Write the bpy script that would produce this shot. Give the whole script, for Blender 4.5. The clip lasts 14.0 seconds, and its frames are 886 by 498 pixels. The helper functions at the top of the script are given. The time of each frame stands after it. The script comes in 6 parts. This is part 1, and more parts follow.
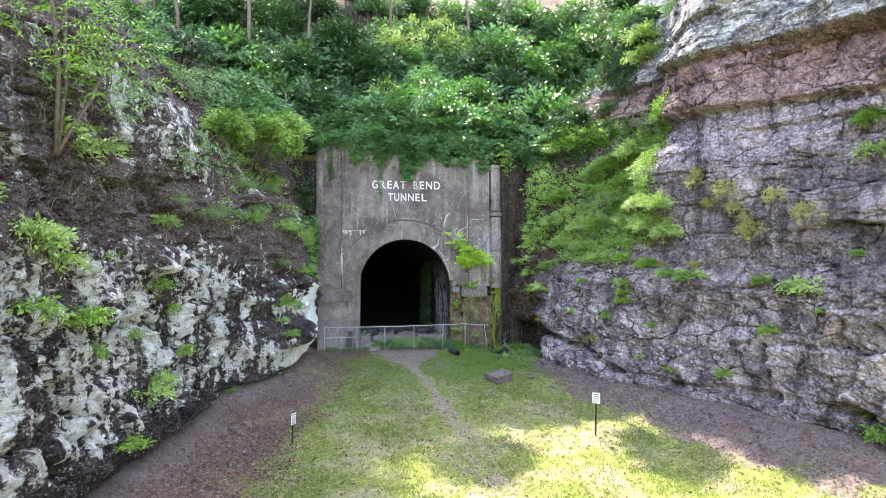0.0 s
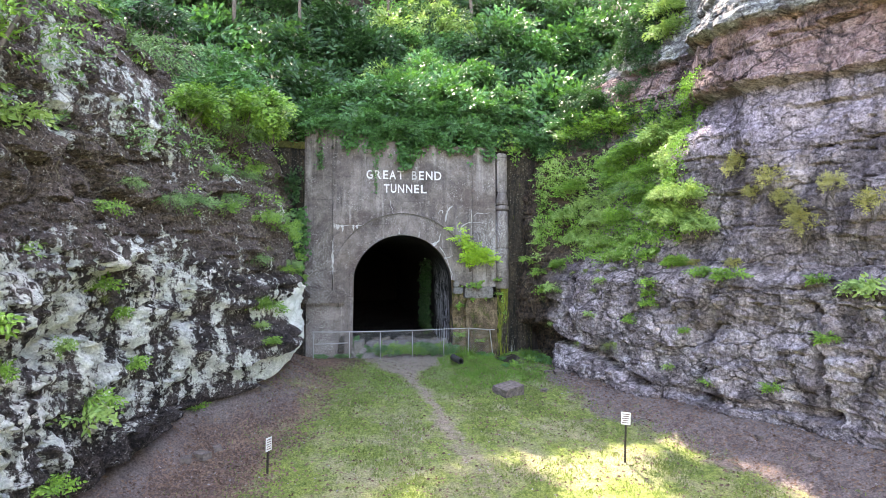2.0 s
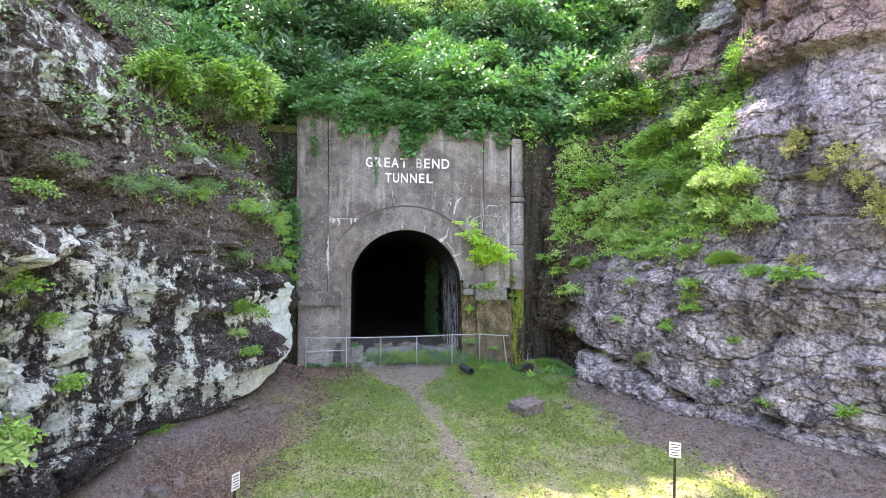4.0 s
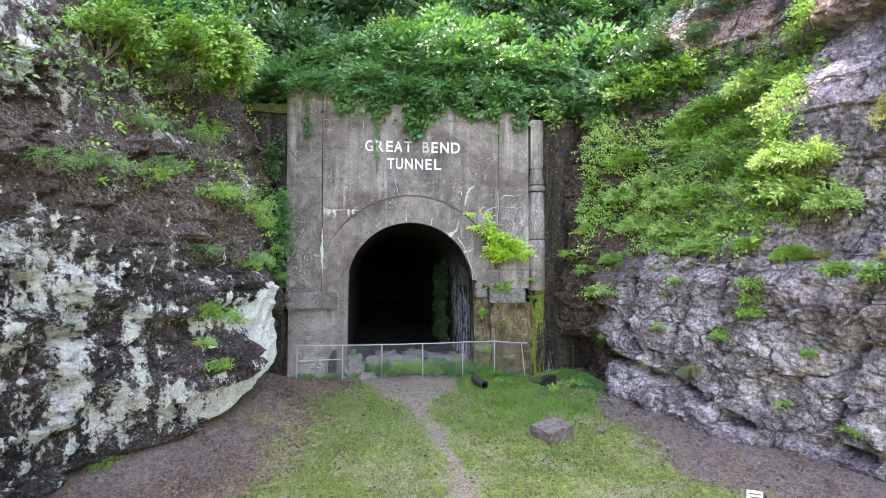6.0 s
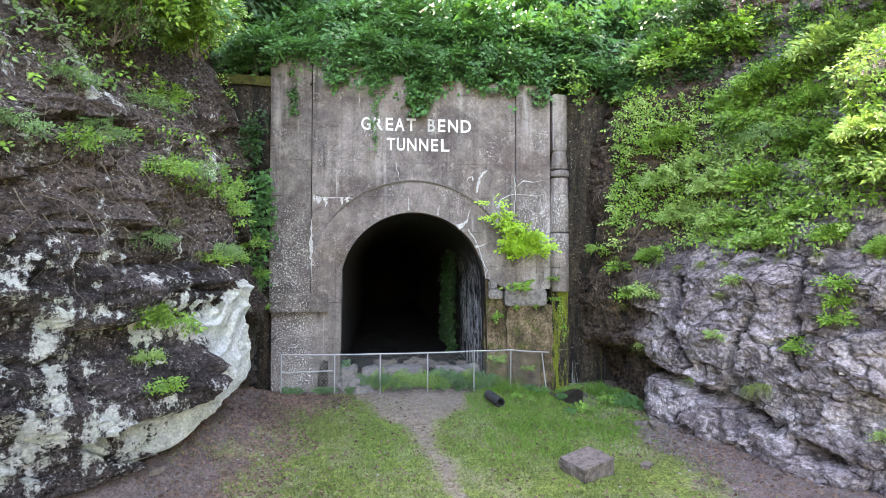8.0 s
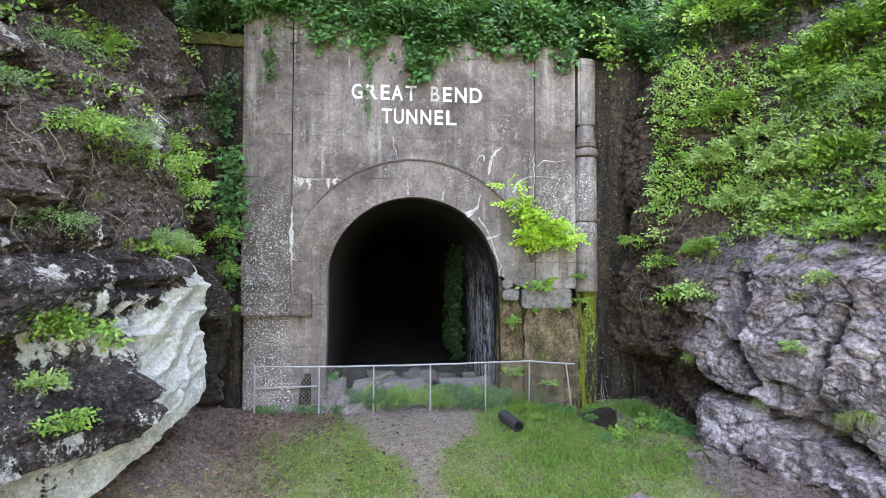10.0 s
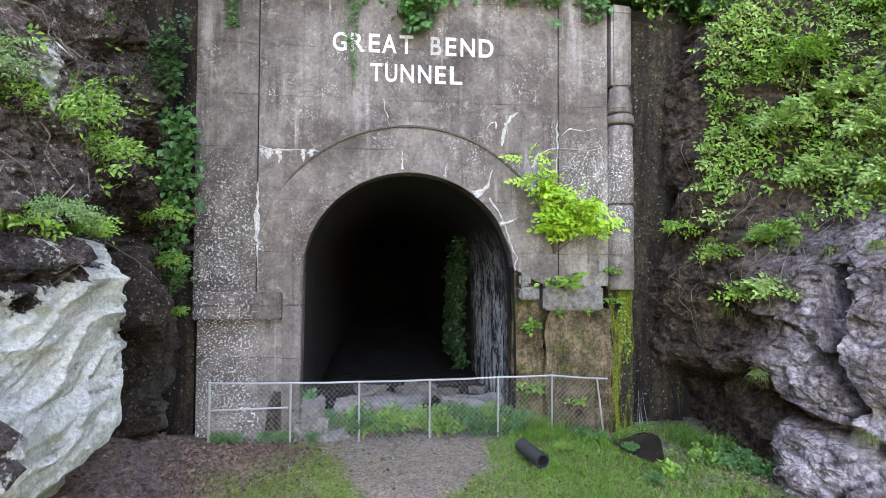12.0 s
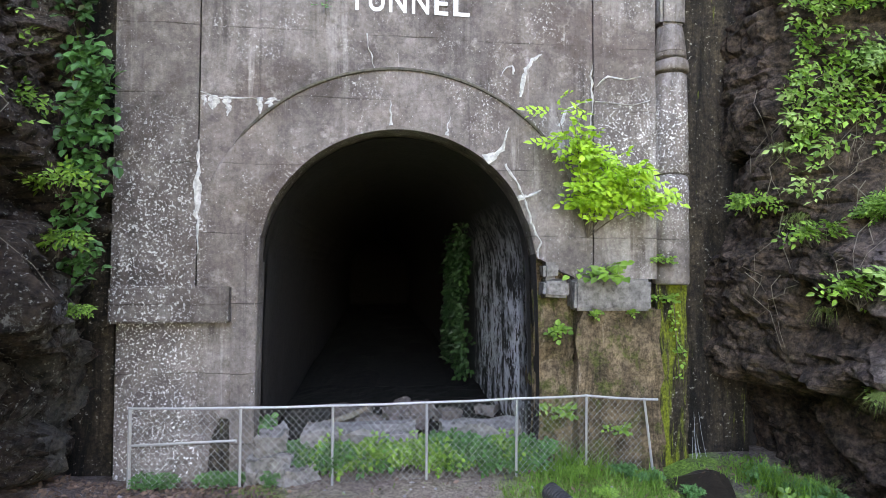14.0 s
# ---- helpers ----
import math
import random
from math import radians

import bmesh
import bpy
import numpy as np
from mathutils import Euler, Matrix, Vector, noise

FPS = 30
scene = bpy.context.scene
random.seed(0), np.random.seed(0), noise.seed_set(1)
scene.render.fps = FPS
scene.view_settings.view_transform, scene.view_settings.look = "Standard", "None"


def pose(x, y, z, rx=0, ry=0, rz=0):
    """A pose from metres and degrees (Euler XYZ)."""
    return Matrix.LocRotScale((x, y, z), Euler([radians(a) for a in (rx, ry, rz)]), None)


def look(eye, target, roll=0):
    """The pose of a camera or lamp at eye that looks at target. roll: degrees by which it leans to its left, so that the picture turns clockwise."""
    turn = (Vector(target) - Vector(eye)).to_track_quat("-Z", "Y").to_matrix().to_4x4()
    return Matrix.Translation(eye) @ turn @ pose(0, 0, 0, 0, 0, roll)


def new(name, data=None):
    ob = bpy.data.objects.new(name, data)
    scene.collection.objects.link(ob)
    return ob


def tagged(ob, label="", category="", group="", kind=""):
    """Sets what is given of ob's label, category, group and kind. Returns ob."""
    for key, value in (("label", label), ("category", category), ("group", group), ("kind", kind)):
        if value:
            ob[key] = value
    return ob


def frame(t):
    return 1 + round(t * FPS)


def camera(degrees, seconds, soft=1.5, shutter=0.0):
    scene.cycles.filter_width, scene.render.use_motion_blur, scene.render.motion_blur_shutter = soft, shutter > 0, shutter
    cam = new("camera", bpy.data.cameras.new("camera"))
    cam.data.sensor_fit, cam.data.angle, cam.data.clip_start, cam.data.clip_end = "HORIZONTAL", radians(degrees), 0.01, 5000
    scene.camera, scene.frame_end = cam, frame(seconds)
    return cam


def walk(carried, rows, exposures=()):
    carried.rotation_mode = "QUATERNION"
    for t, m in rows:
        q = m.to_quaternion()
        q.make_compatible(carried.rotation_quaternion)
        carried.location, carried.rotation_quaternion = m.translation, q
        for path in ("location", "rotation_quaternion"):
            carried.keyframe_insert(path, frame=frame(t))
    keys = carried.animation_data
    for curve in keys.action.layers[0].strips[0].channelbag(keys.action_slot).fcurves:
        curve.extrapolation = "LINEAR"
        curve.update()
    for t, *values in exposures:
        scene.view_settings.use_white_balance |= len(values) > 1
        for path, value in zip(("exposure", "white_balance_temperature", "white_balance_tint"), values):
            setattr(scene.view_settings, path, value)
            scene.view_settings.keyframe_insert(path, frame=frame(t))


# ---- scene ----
cam = camera(77.3, 14.0, soft=0.6)
# seconds, x, y, z, yaw, pitch, roll
ROWS = [
    (0.0, -2.470, -29.785, 5.109, -9.02, 1.49, -0.17),
    (0.5, -2.424, -29.102, 5.082, -9.21, 1.50, -0.15),
    (1.0, -2.351, -28.413, 5.055, -9.27, 1.51, -0.14),
    (1.5, -2.259, -27.721, 5.029, -9.24, 1.52, -0.12),
    (2.0, -2.153, -27.024, 5.003, -9.12, 1.53, -0.10),
    (2.5, -2.037, -26.323, 4.977, -8.95, 1.54, -0.09),
    (3.0, -1.918, -25.618, 4.952, -8.73, 1.55, -0.07),
    (3.5, -1.797, -24.909, 4.926, -8.49, 1.57, -0.05),
    (4.0, -1.678, -24.197, 4.899, -8.23, 1.58, -0.03),
    (4.5, -1.564, -23.481, 4.873, -7.96, 1.59, -0.02),
    (5.0, -1.454, -22.763, 4.845, -7.70, 1.60, 0.00),
    (5.5, -1.351, -22.041, 4.817, -7.45, 1.61, 0.02),
    (6.0, -1.256, -21.316, 4.788, -7.22, 1.62, 0.04),
    (6.5, -1.167, -20.589, 4.758, -7.01, 1.63, 0.05),
    (7.0, -1.086, -19.859, 4.726, -6.82, 1.64, 0.07),
    (7.5, -1.011, -19.127, 4.693, -6.67, 1.65, 0.09),
    (8.0, -0.941, -18.393, 4.659, -6.54, 1.66, 0.10),
    (8.5, -0.877, -17.657, 4.622, -6.44, 1.67, 0.12),
    (9.0, -0.817, -16.919, 4.584, -6.38, 1.68, 0.14),
    (9.5, -0.760, -16.180, 4.544, -6.34, 1.69, 0.16),
    (10.0, -0.705, -15.439, 4.502, -6.33, 1.70, 0.17),
    (10.5, -0.650, -14.697, 4.457, -6.35, 1.71, 0.19),
    (11.0, -0.596, -13.954, 4.410, -6.40, 1.72, 0.21),
    (11.5, -0.541, -13.211, 4.360, -6.47, 1.73, 0.22),
    (12.0, -0.486, -12.466, 4.307, -6.57, 1.74, 0.24),
    (12.5, -0.429, -11.721, 4.252, -6.68, 1.75, 0.26),
    (13.0, -0.372, -10.976, 4.193, -6.82, 1.76, 0.28),
    (13.5, -0.315, -10.231, 4.131, -6.97, 1.77, 0.29),
    (14.0, -0.259, -9.485, 4.066, -7.14, 1.78, 0.31),
]
walk(cam, [(t, pose(x, y, z, 90 + pitch, -roll, yaw)) for t, x, y, z, yaw, pitch, roll in ROWS],
     exposures=[(0.0, 3.48, 8300, 23), (6.0, 3.82, 8800, 23), (14.0, 3.95, 9100, 25)])

# ---- world, sun, exposure ----
SUN_DIR = Vector((-0.03, 0.64, 0.77))
world = bpy.data.worlds.new("sky")
scene.world = world
world.use_nodes = True
wn = world.node_tree
sky = wn.nodes.new("ShaderNodeTexSky")
sky.sky_type = "NISHITA"
sky.sun_disc = False
sky.sun_elevation = radians(50)
sky.sun_rotation = 0.0
wn.nodes["Background"].inputs["Strength"].default_value = 0.15
wn.links.new(sky.outputs[0], wn.nodes["Background"].inputs["Color"])
sun_data = bpy.data.lights.new("sun", "SUN")
sun_data.energy, sun_data.angle, sun_data.color = 2.2, radians(0.6), (1.0, 0.98, 0.95)
sun = new("sun", sun_data)
sun.matrix_world = look(SUN_DIR * 60, (0, 0, 0))

RNG = np.random.default_rng(7)


# ---- materials ----
class Mat:
    """A small wrapper to write node trees briefly."""

    def __init__(self, name, rough=0.9):
        self.m = bpy.data.materials.new(name)
        self.m.use_nodes = True
        self.t = self.m.node_tree
        self.b = self.t.nodes["Principled BSDF"]
        self.b.inputs["Roughness"].default_value = rough
        self.b.inputs["Specular IOR Level"].default_value = 0.25
        self.pos = self.node("ShaderNodeNewGeometry").outputs["Position"]

    def node(self, kind):
        return self.t.nodes.new(kind)

    def link(self, a, b):
        if isinstance(a, (int, float)):
            b.default_value = a
        elif isinstance(a, tuple):
            b.default_value = (*a, 1.0) if len(a) == 3 and len(b.default_value) == 4 else a
        else:
            self.t.links.new(a, b)

    def scaled(self, sx, sy, sz, src=None):
        n = self.node("ShaderNodeMapping")
        self.link(src or self.pos, n.inputs["Vector"])
        n.inputs["Scale"].default_value = (sx, sy, sz)
        return n.outputs[0]

    def noise(self, scale, detail=6, rough=0.6, vec=None, dist=0.0):
        n = self.node("ShaderNodeTexNoise")
        self.link(vec or self.pos, n.inputs["Vector"])
        for k, v in (("Scale", scale), ("Detail", detail), ("Roughness", rough), ("Distortion", dist)):
            n.inputs[k].default_value = v
        return n.outputs["Fac"]

    def voronoi(self, scale, vec=None, feature="F1", out="Distance"):
        n = self.node("ShaderNodeTexVoronoi")
        n.feature = feature
        self.link(vec or self.pos, n.inputs["Vector"])
        n.inputs["Scale"].default_value = scale
        return n.outputs[out]

    def ramp(self, fac, lo, hi, smooth=False):
        n = self.node("ShaderNodeMapRange")
        n.interpolation_type = "SMOOTHSTEP" if smooth else "LINEAR"
        self.link(fac, n.inputs["Value"])
        n.inputs["From Min"].default_value, n.inputs["From Max"].default_value = lo, hi
        return n.outputs["Result"]

    def math(self, op, a, b=0.0):
        n = self.node("ShaderNodeMath")
        n.operation = op
        self.link(a, n.inputs[0])
        self.link(b, n.inputs[1])
        return n.outputs[0]

    def mix(self, fac, a, b, blend="MIX"):
        n = self.node("ShaderNodeMix")
        n.data_type, n.blend_type = "RGBA", blend
        self.link(fac, n.inputs["Factor"])
        self.link(a, n.inputs[6])
        self.link(b, n.inputs[7])
        return n.outputs[2]

    def attr(self, name):
        n = self.node("ShaderNodeAttribute")
        n.attribute_name = name
        return n.outputs["Fac"]

    def island(self):
        return self.node("ShaderNodeNewGeometry").outputs["Random Per Island"]

    def xyz(self):
        n = self.node("ShaderNodeSeparateXYZ")
        self.link(self.pos, n.inputs[0])
        return n.outputs

    def color(self, c):
        self.link(c, self.b.inputs["Base Color"])
        return self

    def grit(self, c, scale=16, lo=0.45, hi=1.5, a=0.4, b=0.6):
        """Fine light and dark grain over a colour."""
        n = self.node("ShaderNodeMapRange")
        self.link(self.noise(scale, 6, 0.8), n.inputs["Value"])
        n.inputs["From Min"].default_value, n.inputs["From Max"].default_value = a, b
        n.inputs["To Min"].default_value, n.inputs["To Max"].default_value = lo, hi
        return self.mix(1.0, c, n.outputs["Result"], "MULTIPLY")

    def bump(self, h, strength=0.5, dist=0.05):
        n = self.node("ShaderNodeBump")
        n.inputs["Strength"].default_value, n.inputs["Distance"].default_value = strength, dist
        self.link(h, n.inputs["Height"])
        self.link(n.outputs[0], self.b.inputs["Normal"])
        return self


def m_cliff_left():
    k = Mat("dark lichened rock", 0.92)
    x, y, z = k.xyz()
    n1, n2, n3 = k.noise(0.9, 9, 0.7), k.noise(6, 9, 0.75), k.noise(30, 5, 0.75)
    base = k.mix(k.ramp(n1, 0.38, 0.66), (0.035, 0.029, 0.03), (0.17, 0.14, 0.135))
    base = k.mix(k.math("MULTIPLY", k.ramp(n2, 0.45, 0.62), 0.8), base, (0.018, 0.015, 0.016))
    base = k.mix(k.math("MULTIPLY", k.ramp(n3, 0.55, 0.72), 0.5), base, (0.2, 0.17, 0.165))
    soil = k.mix(k.ramp(n2, 0.35, 0.65), (0.065, 0.046, 0.04), (0.3, 0.235, 0.195))
    up = k.ramp(k.math("ADD", z, k.math("MULTIPLY", n1, 3.0)), 6.0, 7.6)
    base = k.mix(k.math("MULTIPLY", up, 0.6), base, soil)
    base = k.grit(base, 13, 0.25, 1.45)
    streak = k.noise(1.0, 7, 0.65, k.scaled(1.9, 1.9, 0.2), 0.35)
    patch = k.noise(0.5, 9, 0.7)
    speck = k.noise(4.5, 8, 0.8)
    band = k.math("MULTIPLY", k.ramp(z, 0.0, 1.4, True), k.math("SUBTRACT", 1.0, k.math("MULTIPLY", k.math("MULTIPLY", k.ramp(z, 4.6, 6.4, True), k.math("SUBTRACT", 1.0, k.math("MULTIPLY", k.math("MULTIPLY", k.math("MULTIPLY", k.ramp(z, 7.6, 8.4, True), k.ramp(z, 11.5, 10.2, True)), k.math("MULTIPLY", k.ramp(y, -15.0, -12.5, True), k.ramp(y, -5.5, -7.0, True))), 0.6))), 0.42)))
    f = k.math("ADD", k.math("MULTIPLY", streak, 0.62), k.math("MULTIPLY", patch, 0.38))
    f = k.math("ADD", f, k.math("MULTIPLY", k.math("SUBTRACT", speck, 0.5), 0.6))
    nose, block = k.attr("pale"), k.attr("dark")
    f = k.math("MULTIPLY", f, k.math("ADD", k.math("MULTIPLY", band, 0.4), 0.6))
    f = k.math("SUBTRACT", f, k.math("MULTIPLY", block, 0.12))
    f = k.math("ADD", f, k.math("MULTIPLY", nose, 0.22))
    white = k.ramp(f, 0.485, 0.525)
    wcol = k.mix(k.ramp(k.noise(3.0, 9, 0.75), 0.3, 0.6), (0.5, 0.54, 0.5), (0.9, 0.92, 0.87))
    wcol = k.mix(k.math("MULTIPLY", k.ramp(k.noise(1.1, 4), 0.5, 0.7), 0.6), wcol, (0.52, 0.6, 0.48))
    wcol = k.mix(k.math("MULTIPLY", nose, 0.9), wcol, k.mix(k.ramp(k.noise(2.2, 8, 0.7), 0.35, 0.65), (0.78, 0.84, 0.76), (0.95, 0.97, 0.92)))
    base = k.mix(white, base, wcol)
    pit = k.math("MULTIPLY", k.math("MULTIPLY", k.ramp(k.noise(5.5, 7, 0.75), 0.59, 0.66), k.ramp(n1, 0.42, 0.56)), nose)
    base = k.mix(k.math("MULTIPLY", pit, 0.8), base, (0.13, 0.13, 0.11))
    fine = k.math("MULTIPLY", k.ramp(k.noise(15, 4, 0.65), 0.6, 0.64), k.ramp(n1, 0.4, 0.55))
    base = k.mix(k.math("MULTIPLY", fine, 0.75), base, (0.62, 0.62, 0.6))
    base = k.grit(base, 16, 0.72, 1.18)
    # recess beside the portal: its shade is put into the rock colour
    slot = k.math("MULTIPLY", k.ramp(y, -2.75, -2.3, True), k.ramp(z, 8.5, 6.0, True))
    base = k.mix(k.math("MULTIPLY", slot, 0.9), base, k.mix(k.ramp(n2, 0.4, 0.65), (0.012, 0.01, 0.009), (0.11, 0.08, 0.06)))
    base = k.mix(k.math("MULTIPLY", k.math("MULTIPLY", fine, slot), 0.7), base, (0.5, 0.5, 0.46))
    k.color(base)
    h = k.math("ADD", k.math("MULTIPLY", n2, 1.0), k.math("MULTIPLY", n3, 0.5))
    h = k.math("ADD", h, k.math("MULTIPLY", white, 0.12))
    k.bump(h, 1.0, 0.14)
    return k.m


def m_cliff_right():
    k = Mat("purple grey shale", 0.93)
    x, y, z = k.xyz()
    n1, n2, n3 = k.noise(0.6, 9, 0.7), k.noise(4.5, 9, 0.76), k.noise(28, 5, 0.75)
    strata = k.noise(1.8, 7, 0.7, k.scaled(0.6, 0.6, 2.2), 0.6)
    crack = k.noise(2.2, 7, 0.7, k.scaled(1.0, 1.0, 2.0), 0.8)
    base = k.mix(k.ramp(n1, 0.36, 0.64), (0.09, 0.074, 0.077), (0.5, 0.435, 0.445))
    base = k.mix(k.math("MULTIPLY", k.ramp(strata, 0.46, 0.62), 0.3), base, (0.29, 0.22, 0.225))
    zz = k.math("ADD", z, k.math("MULTIPLY", k.math("SUBTRACT", k.noise(0.8, 5), 0.5), 0.9))
    zz = k.math("SUBTRACT", zz, k.math("MULTIPLY", k.math("ADD", y, 13.0), 0.113))
    lav = k.math("MULTIPLY", k.ramp(zz, 7.9, 8.6), k.ramp(zz, 11.0, 10.6))
    base = k.mix(k.math("MULTIPLY", lav, 0.75), base, k.mix(k.ramp(n2, 0.35, 0.65), (0.21, 0.17, 0.2), (0.58, 0.5, 0.55)))
    red = k.math("MULTIPLY", k.ramp(zz, 10.7, 10.95), k.ramp(zz, 13.0, 12.8))
    base = k.mix(k.math("MULTIPLY", red, 0.9), base, k.mix(k.ramp(n2, 0.35, 0.65), (0.2, 0.105, 0.095), (0.43, 0.31, 0.285)))
    lime = k.ramp(zz, 12.8, 13.1)
    base = k.mix(lime, base, k.mix(k.ramp(strata, 0.4, 0.6), (0.13, 0.135, 0.13), (0.55, 0.57, 0.53)))
    pale = k.math("MULTIPLY", k.ramp(k.noise(1.5, 9, 0.75, k.scaled(1, 1, 0.7)), 0.5, 0.6), k.ramp(z, 5.6, 1.0))
    base = k.mix(k.math("MULTIPLY", pale, 0.9), base, (0.57, 0.52, 0.53))
    # wet rock, with the shade of the recess by the portal painted in
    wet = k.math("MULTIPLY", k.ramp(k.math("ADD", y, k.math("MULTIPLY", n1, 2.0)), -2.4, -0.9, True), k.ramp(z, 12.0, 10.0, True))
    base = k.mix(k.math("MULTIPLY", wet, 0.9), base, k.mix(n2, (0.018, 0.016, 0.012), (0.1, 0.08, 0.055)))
    base = k.mix(k.math("MULTIPLY", k.ramp(crack, 0.58, 0.66), 0.8), base, (0.035, 0.028, 0.03))
    base = k.mix(k.math("MULTIPLY", k.ramp(n3, 0.56, 0.72), 0.45), base, (0.06, 0.05, 0.052))
    base = k.mix(k.math("MULTIPLY", k.ramp(n3, 0.42, 0.3), 0.4), base, (0.55, 0.5, 0.5))
    base = k.mix(k.math("MULTIPLY", k.ramp(k.noise(1.0, 8, 0.75, k.scaled(1.2, 1.2, 0.35), 0.5), 0.51, 0.6), 0.62), base, (0.04, 0.032, 0.035))
    wv = k.node("ShaderNodeVectorMath")
    wv.operation = "MULTIPLY_ADD"
    wn3 = k.node("ShaderNodeTexNoise")
    k.link(k.pos, wn3.inputs["Vector"])
    wn3.inputs["Scale"].default_value, wn3.inputs["Detail"].default_value = 1.6, 5
    k.link(wn3.outputs["Color"], wv.inputs[0])
    wv.inputs[1].default_value = (0.7, 0.7, 0.7)
    k.link(k.scaled(0.8, 0.8, 1.25), wv.inputs[2])
    j1 = k.ramp(k.voronoi(0.75, wv.outputs[0], "DISTANCE_TO_EDGE"), 0.055, 0.0)
    j2 = k.ramp(k.voronoi(2.3, wv.outputs[0], "DISTANCE_TO_EDGE"), 0.07, 0.0)
    joint = k.math("MAXIMUM", k.math("MULTIPLY", j1, k.ramp(n1, 0.4, 0.55)), k.math("MULTIPLY", k.math("MULTIPLY", j2, k.ramp(k.noise(0.9, 4), 0.48, 0.6)), 0.8))
    base = k.mix(k.math("MULTIPLY", joint, 0.85), base, (0.022, 0.018, 0.019))
    blot = k.noise(0.55, 7, 0.72, k.scaled(1.1, 1.1, 0.6), 0.8)
    base = k.mix(k.math("MULTIPLY", k.ramp(blot, 0.5, 0.62), 0.6), base, (0.06, 0.046, 0.05))
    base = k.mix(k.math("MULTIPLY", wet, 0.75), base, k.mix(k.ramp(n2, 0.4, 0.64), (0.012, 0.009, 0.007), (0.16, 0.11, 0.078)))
    base = k.grit(base, 11, 0.45, 1.45)
    k.color(base)
    n2 = k.math("SUBTRACT", n2, k.math("MULTIPLY", joint, 0.9))
    h = k.math("ADD", k.math("ADD", n2, k.math("MULTIPLY", n3, 0.45)), k.math("ADD", k.math("MULTIPLY", strata, 0.25), k.math("MULTIPLY", crack, -0.9)))
    k.bump(h, 1.0, 0.06)
    return k.m


def m_soil():
    k = Mat("dark forest soil", 0.95)
    n = k.noise(3, 8, 0.7)
    k.color(k.mix(n, (0.018, 0.014, 0.011), (0.07, 0.055, 0.04)))
    k.bump(n, 0.8, 0.1)
    return k.m


def m_ground():
    k = Mat("worn grass and dirt", 0.95)
    g, p, l, ms = k.attr("grass"), k.attr("path"), k.attr("litter"), k.attr("moss")
    n1, n2, n3 = k.noise(0.7, 8, 0.65), k.noise(5, 9, 0.78), k.noise(34, 5, 0.75)
    dirt = k.mix(k.ramp(n2, 0.34, 0.64), (0.075, 0.058, 0.053), (0.27, 0.22, 0.205))
    dirt = k.mix(k.ramp(n3, 0.6, 0.72), dirt, (0.45, 0.4, 0.37))
    dirt = k.mix(k.math("MULTIPLY", k.ramp(k.noise(0.9, 7, 0.7), 0.46, 0.62), 0.6), dirt, (0.21, 0.18, 0.175))
    lit = k.mix(k.ramp(k.noise(13, 7, 0.8), 0.36, 0.64), (0.04, 0.024, 0.02), (0.27, 0.19, 0.16))
    lf = k.math("ADD", l, k.math("MULTIPLY", k.math("SUBTRACT", k.noise(1.2, 8, 0.75), 0.5), 2.2))
    col = k.mix(k.math("MULTIPLY", k.ramp(lf, 0.3, 0.9), 0.85), dirt, lit)
    gr = k.mix(k.ramp(n2, 0.35, 0.65), (0.075, 0.14, 0.024), (0.29, 0.37, 0.08))
    gr = k.mix(k.math("MULTIPLY", k.ramp(n1, 0.46, 0.62), 0.6), gr, (0.37, 0.32, 0.23))
    gf = k.math("ADD", g, k.math("MULTIPLY", k.math("SUBTRACT", k.noise(1.3, 10, 0.8), 0.5), 2.3))
    col = k.mix(k.math("MULTIPLY", k.ramp(gf, 0.38, 0.72), 0.9), col, gr)
    col = k.mix(k.ramp(k.math("ADD", ms, k.math("SUBTRACT", n2, 0.5)), 0.4, 0.75), col, k.mix(k.ramp(n2, 0.35, 0.65), (0.05, 0.12, 0.022), (0.21, 0.37, 0.07)))
    col = k.mix(k.math("MULTIPLY", k.ramp(k.math("ADD", p, k.math("MULTIPLY", k.math("SUBTRACT", k.noise(2.6, 9, 0.75), 0.5), 2.6)), 0.35, 0.9), 0.8), col, k.mix(k.ramp(n2, 0.3, 0.7), (0.2, 0.145, 0.125), (0.44, 0.34, 0.3)))
    col = k.grit(col, 18, 0.6, 1.35)
    k.color(col)
    k.bump(k.math("ADD", n2, k.math("MULTIPLY", n3, 0.6)), 0.9, 0.07)
    return k.m


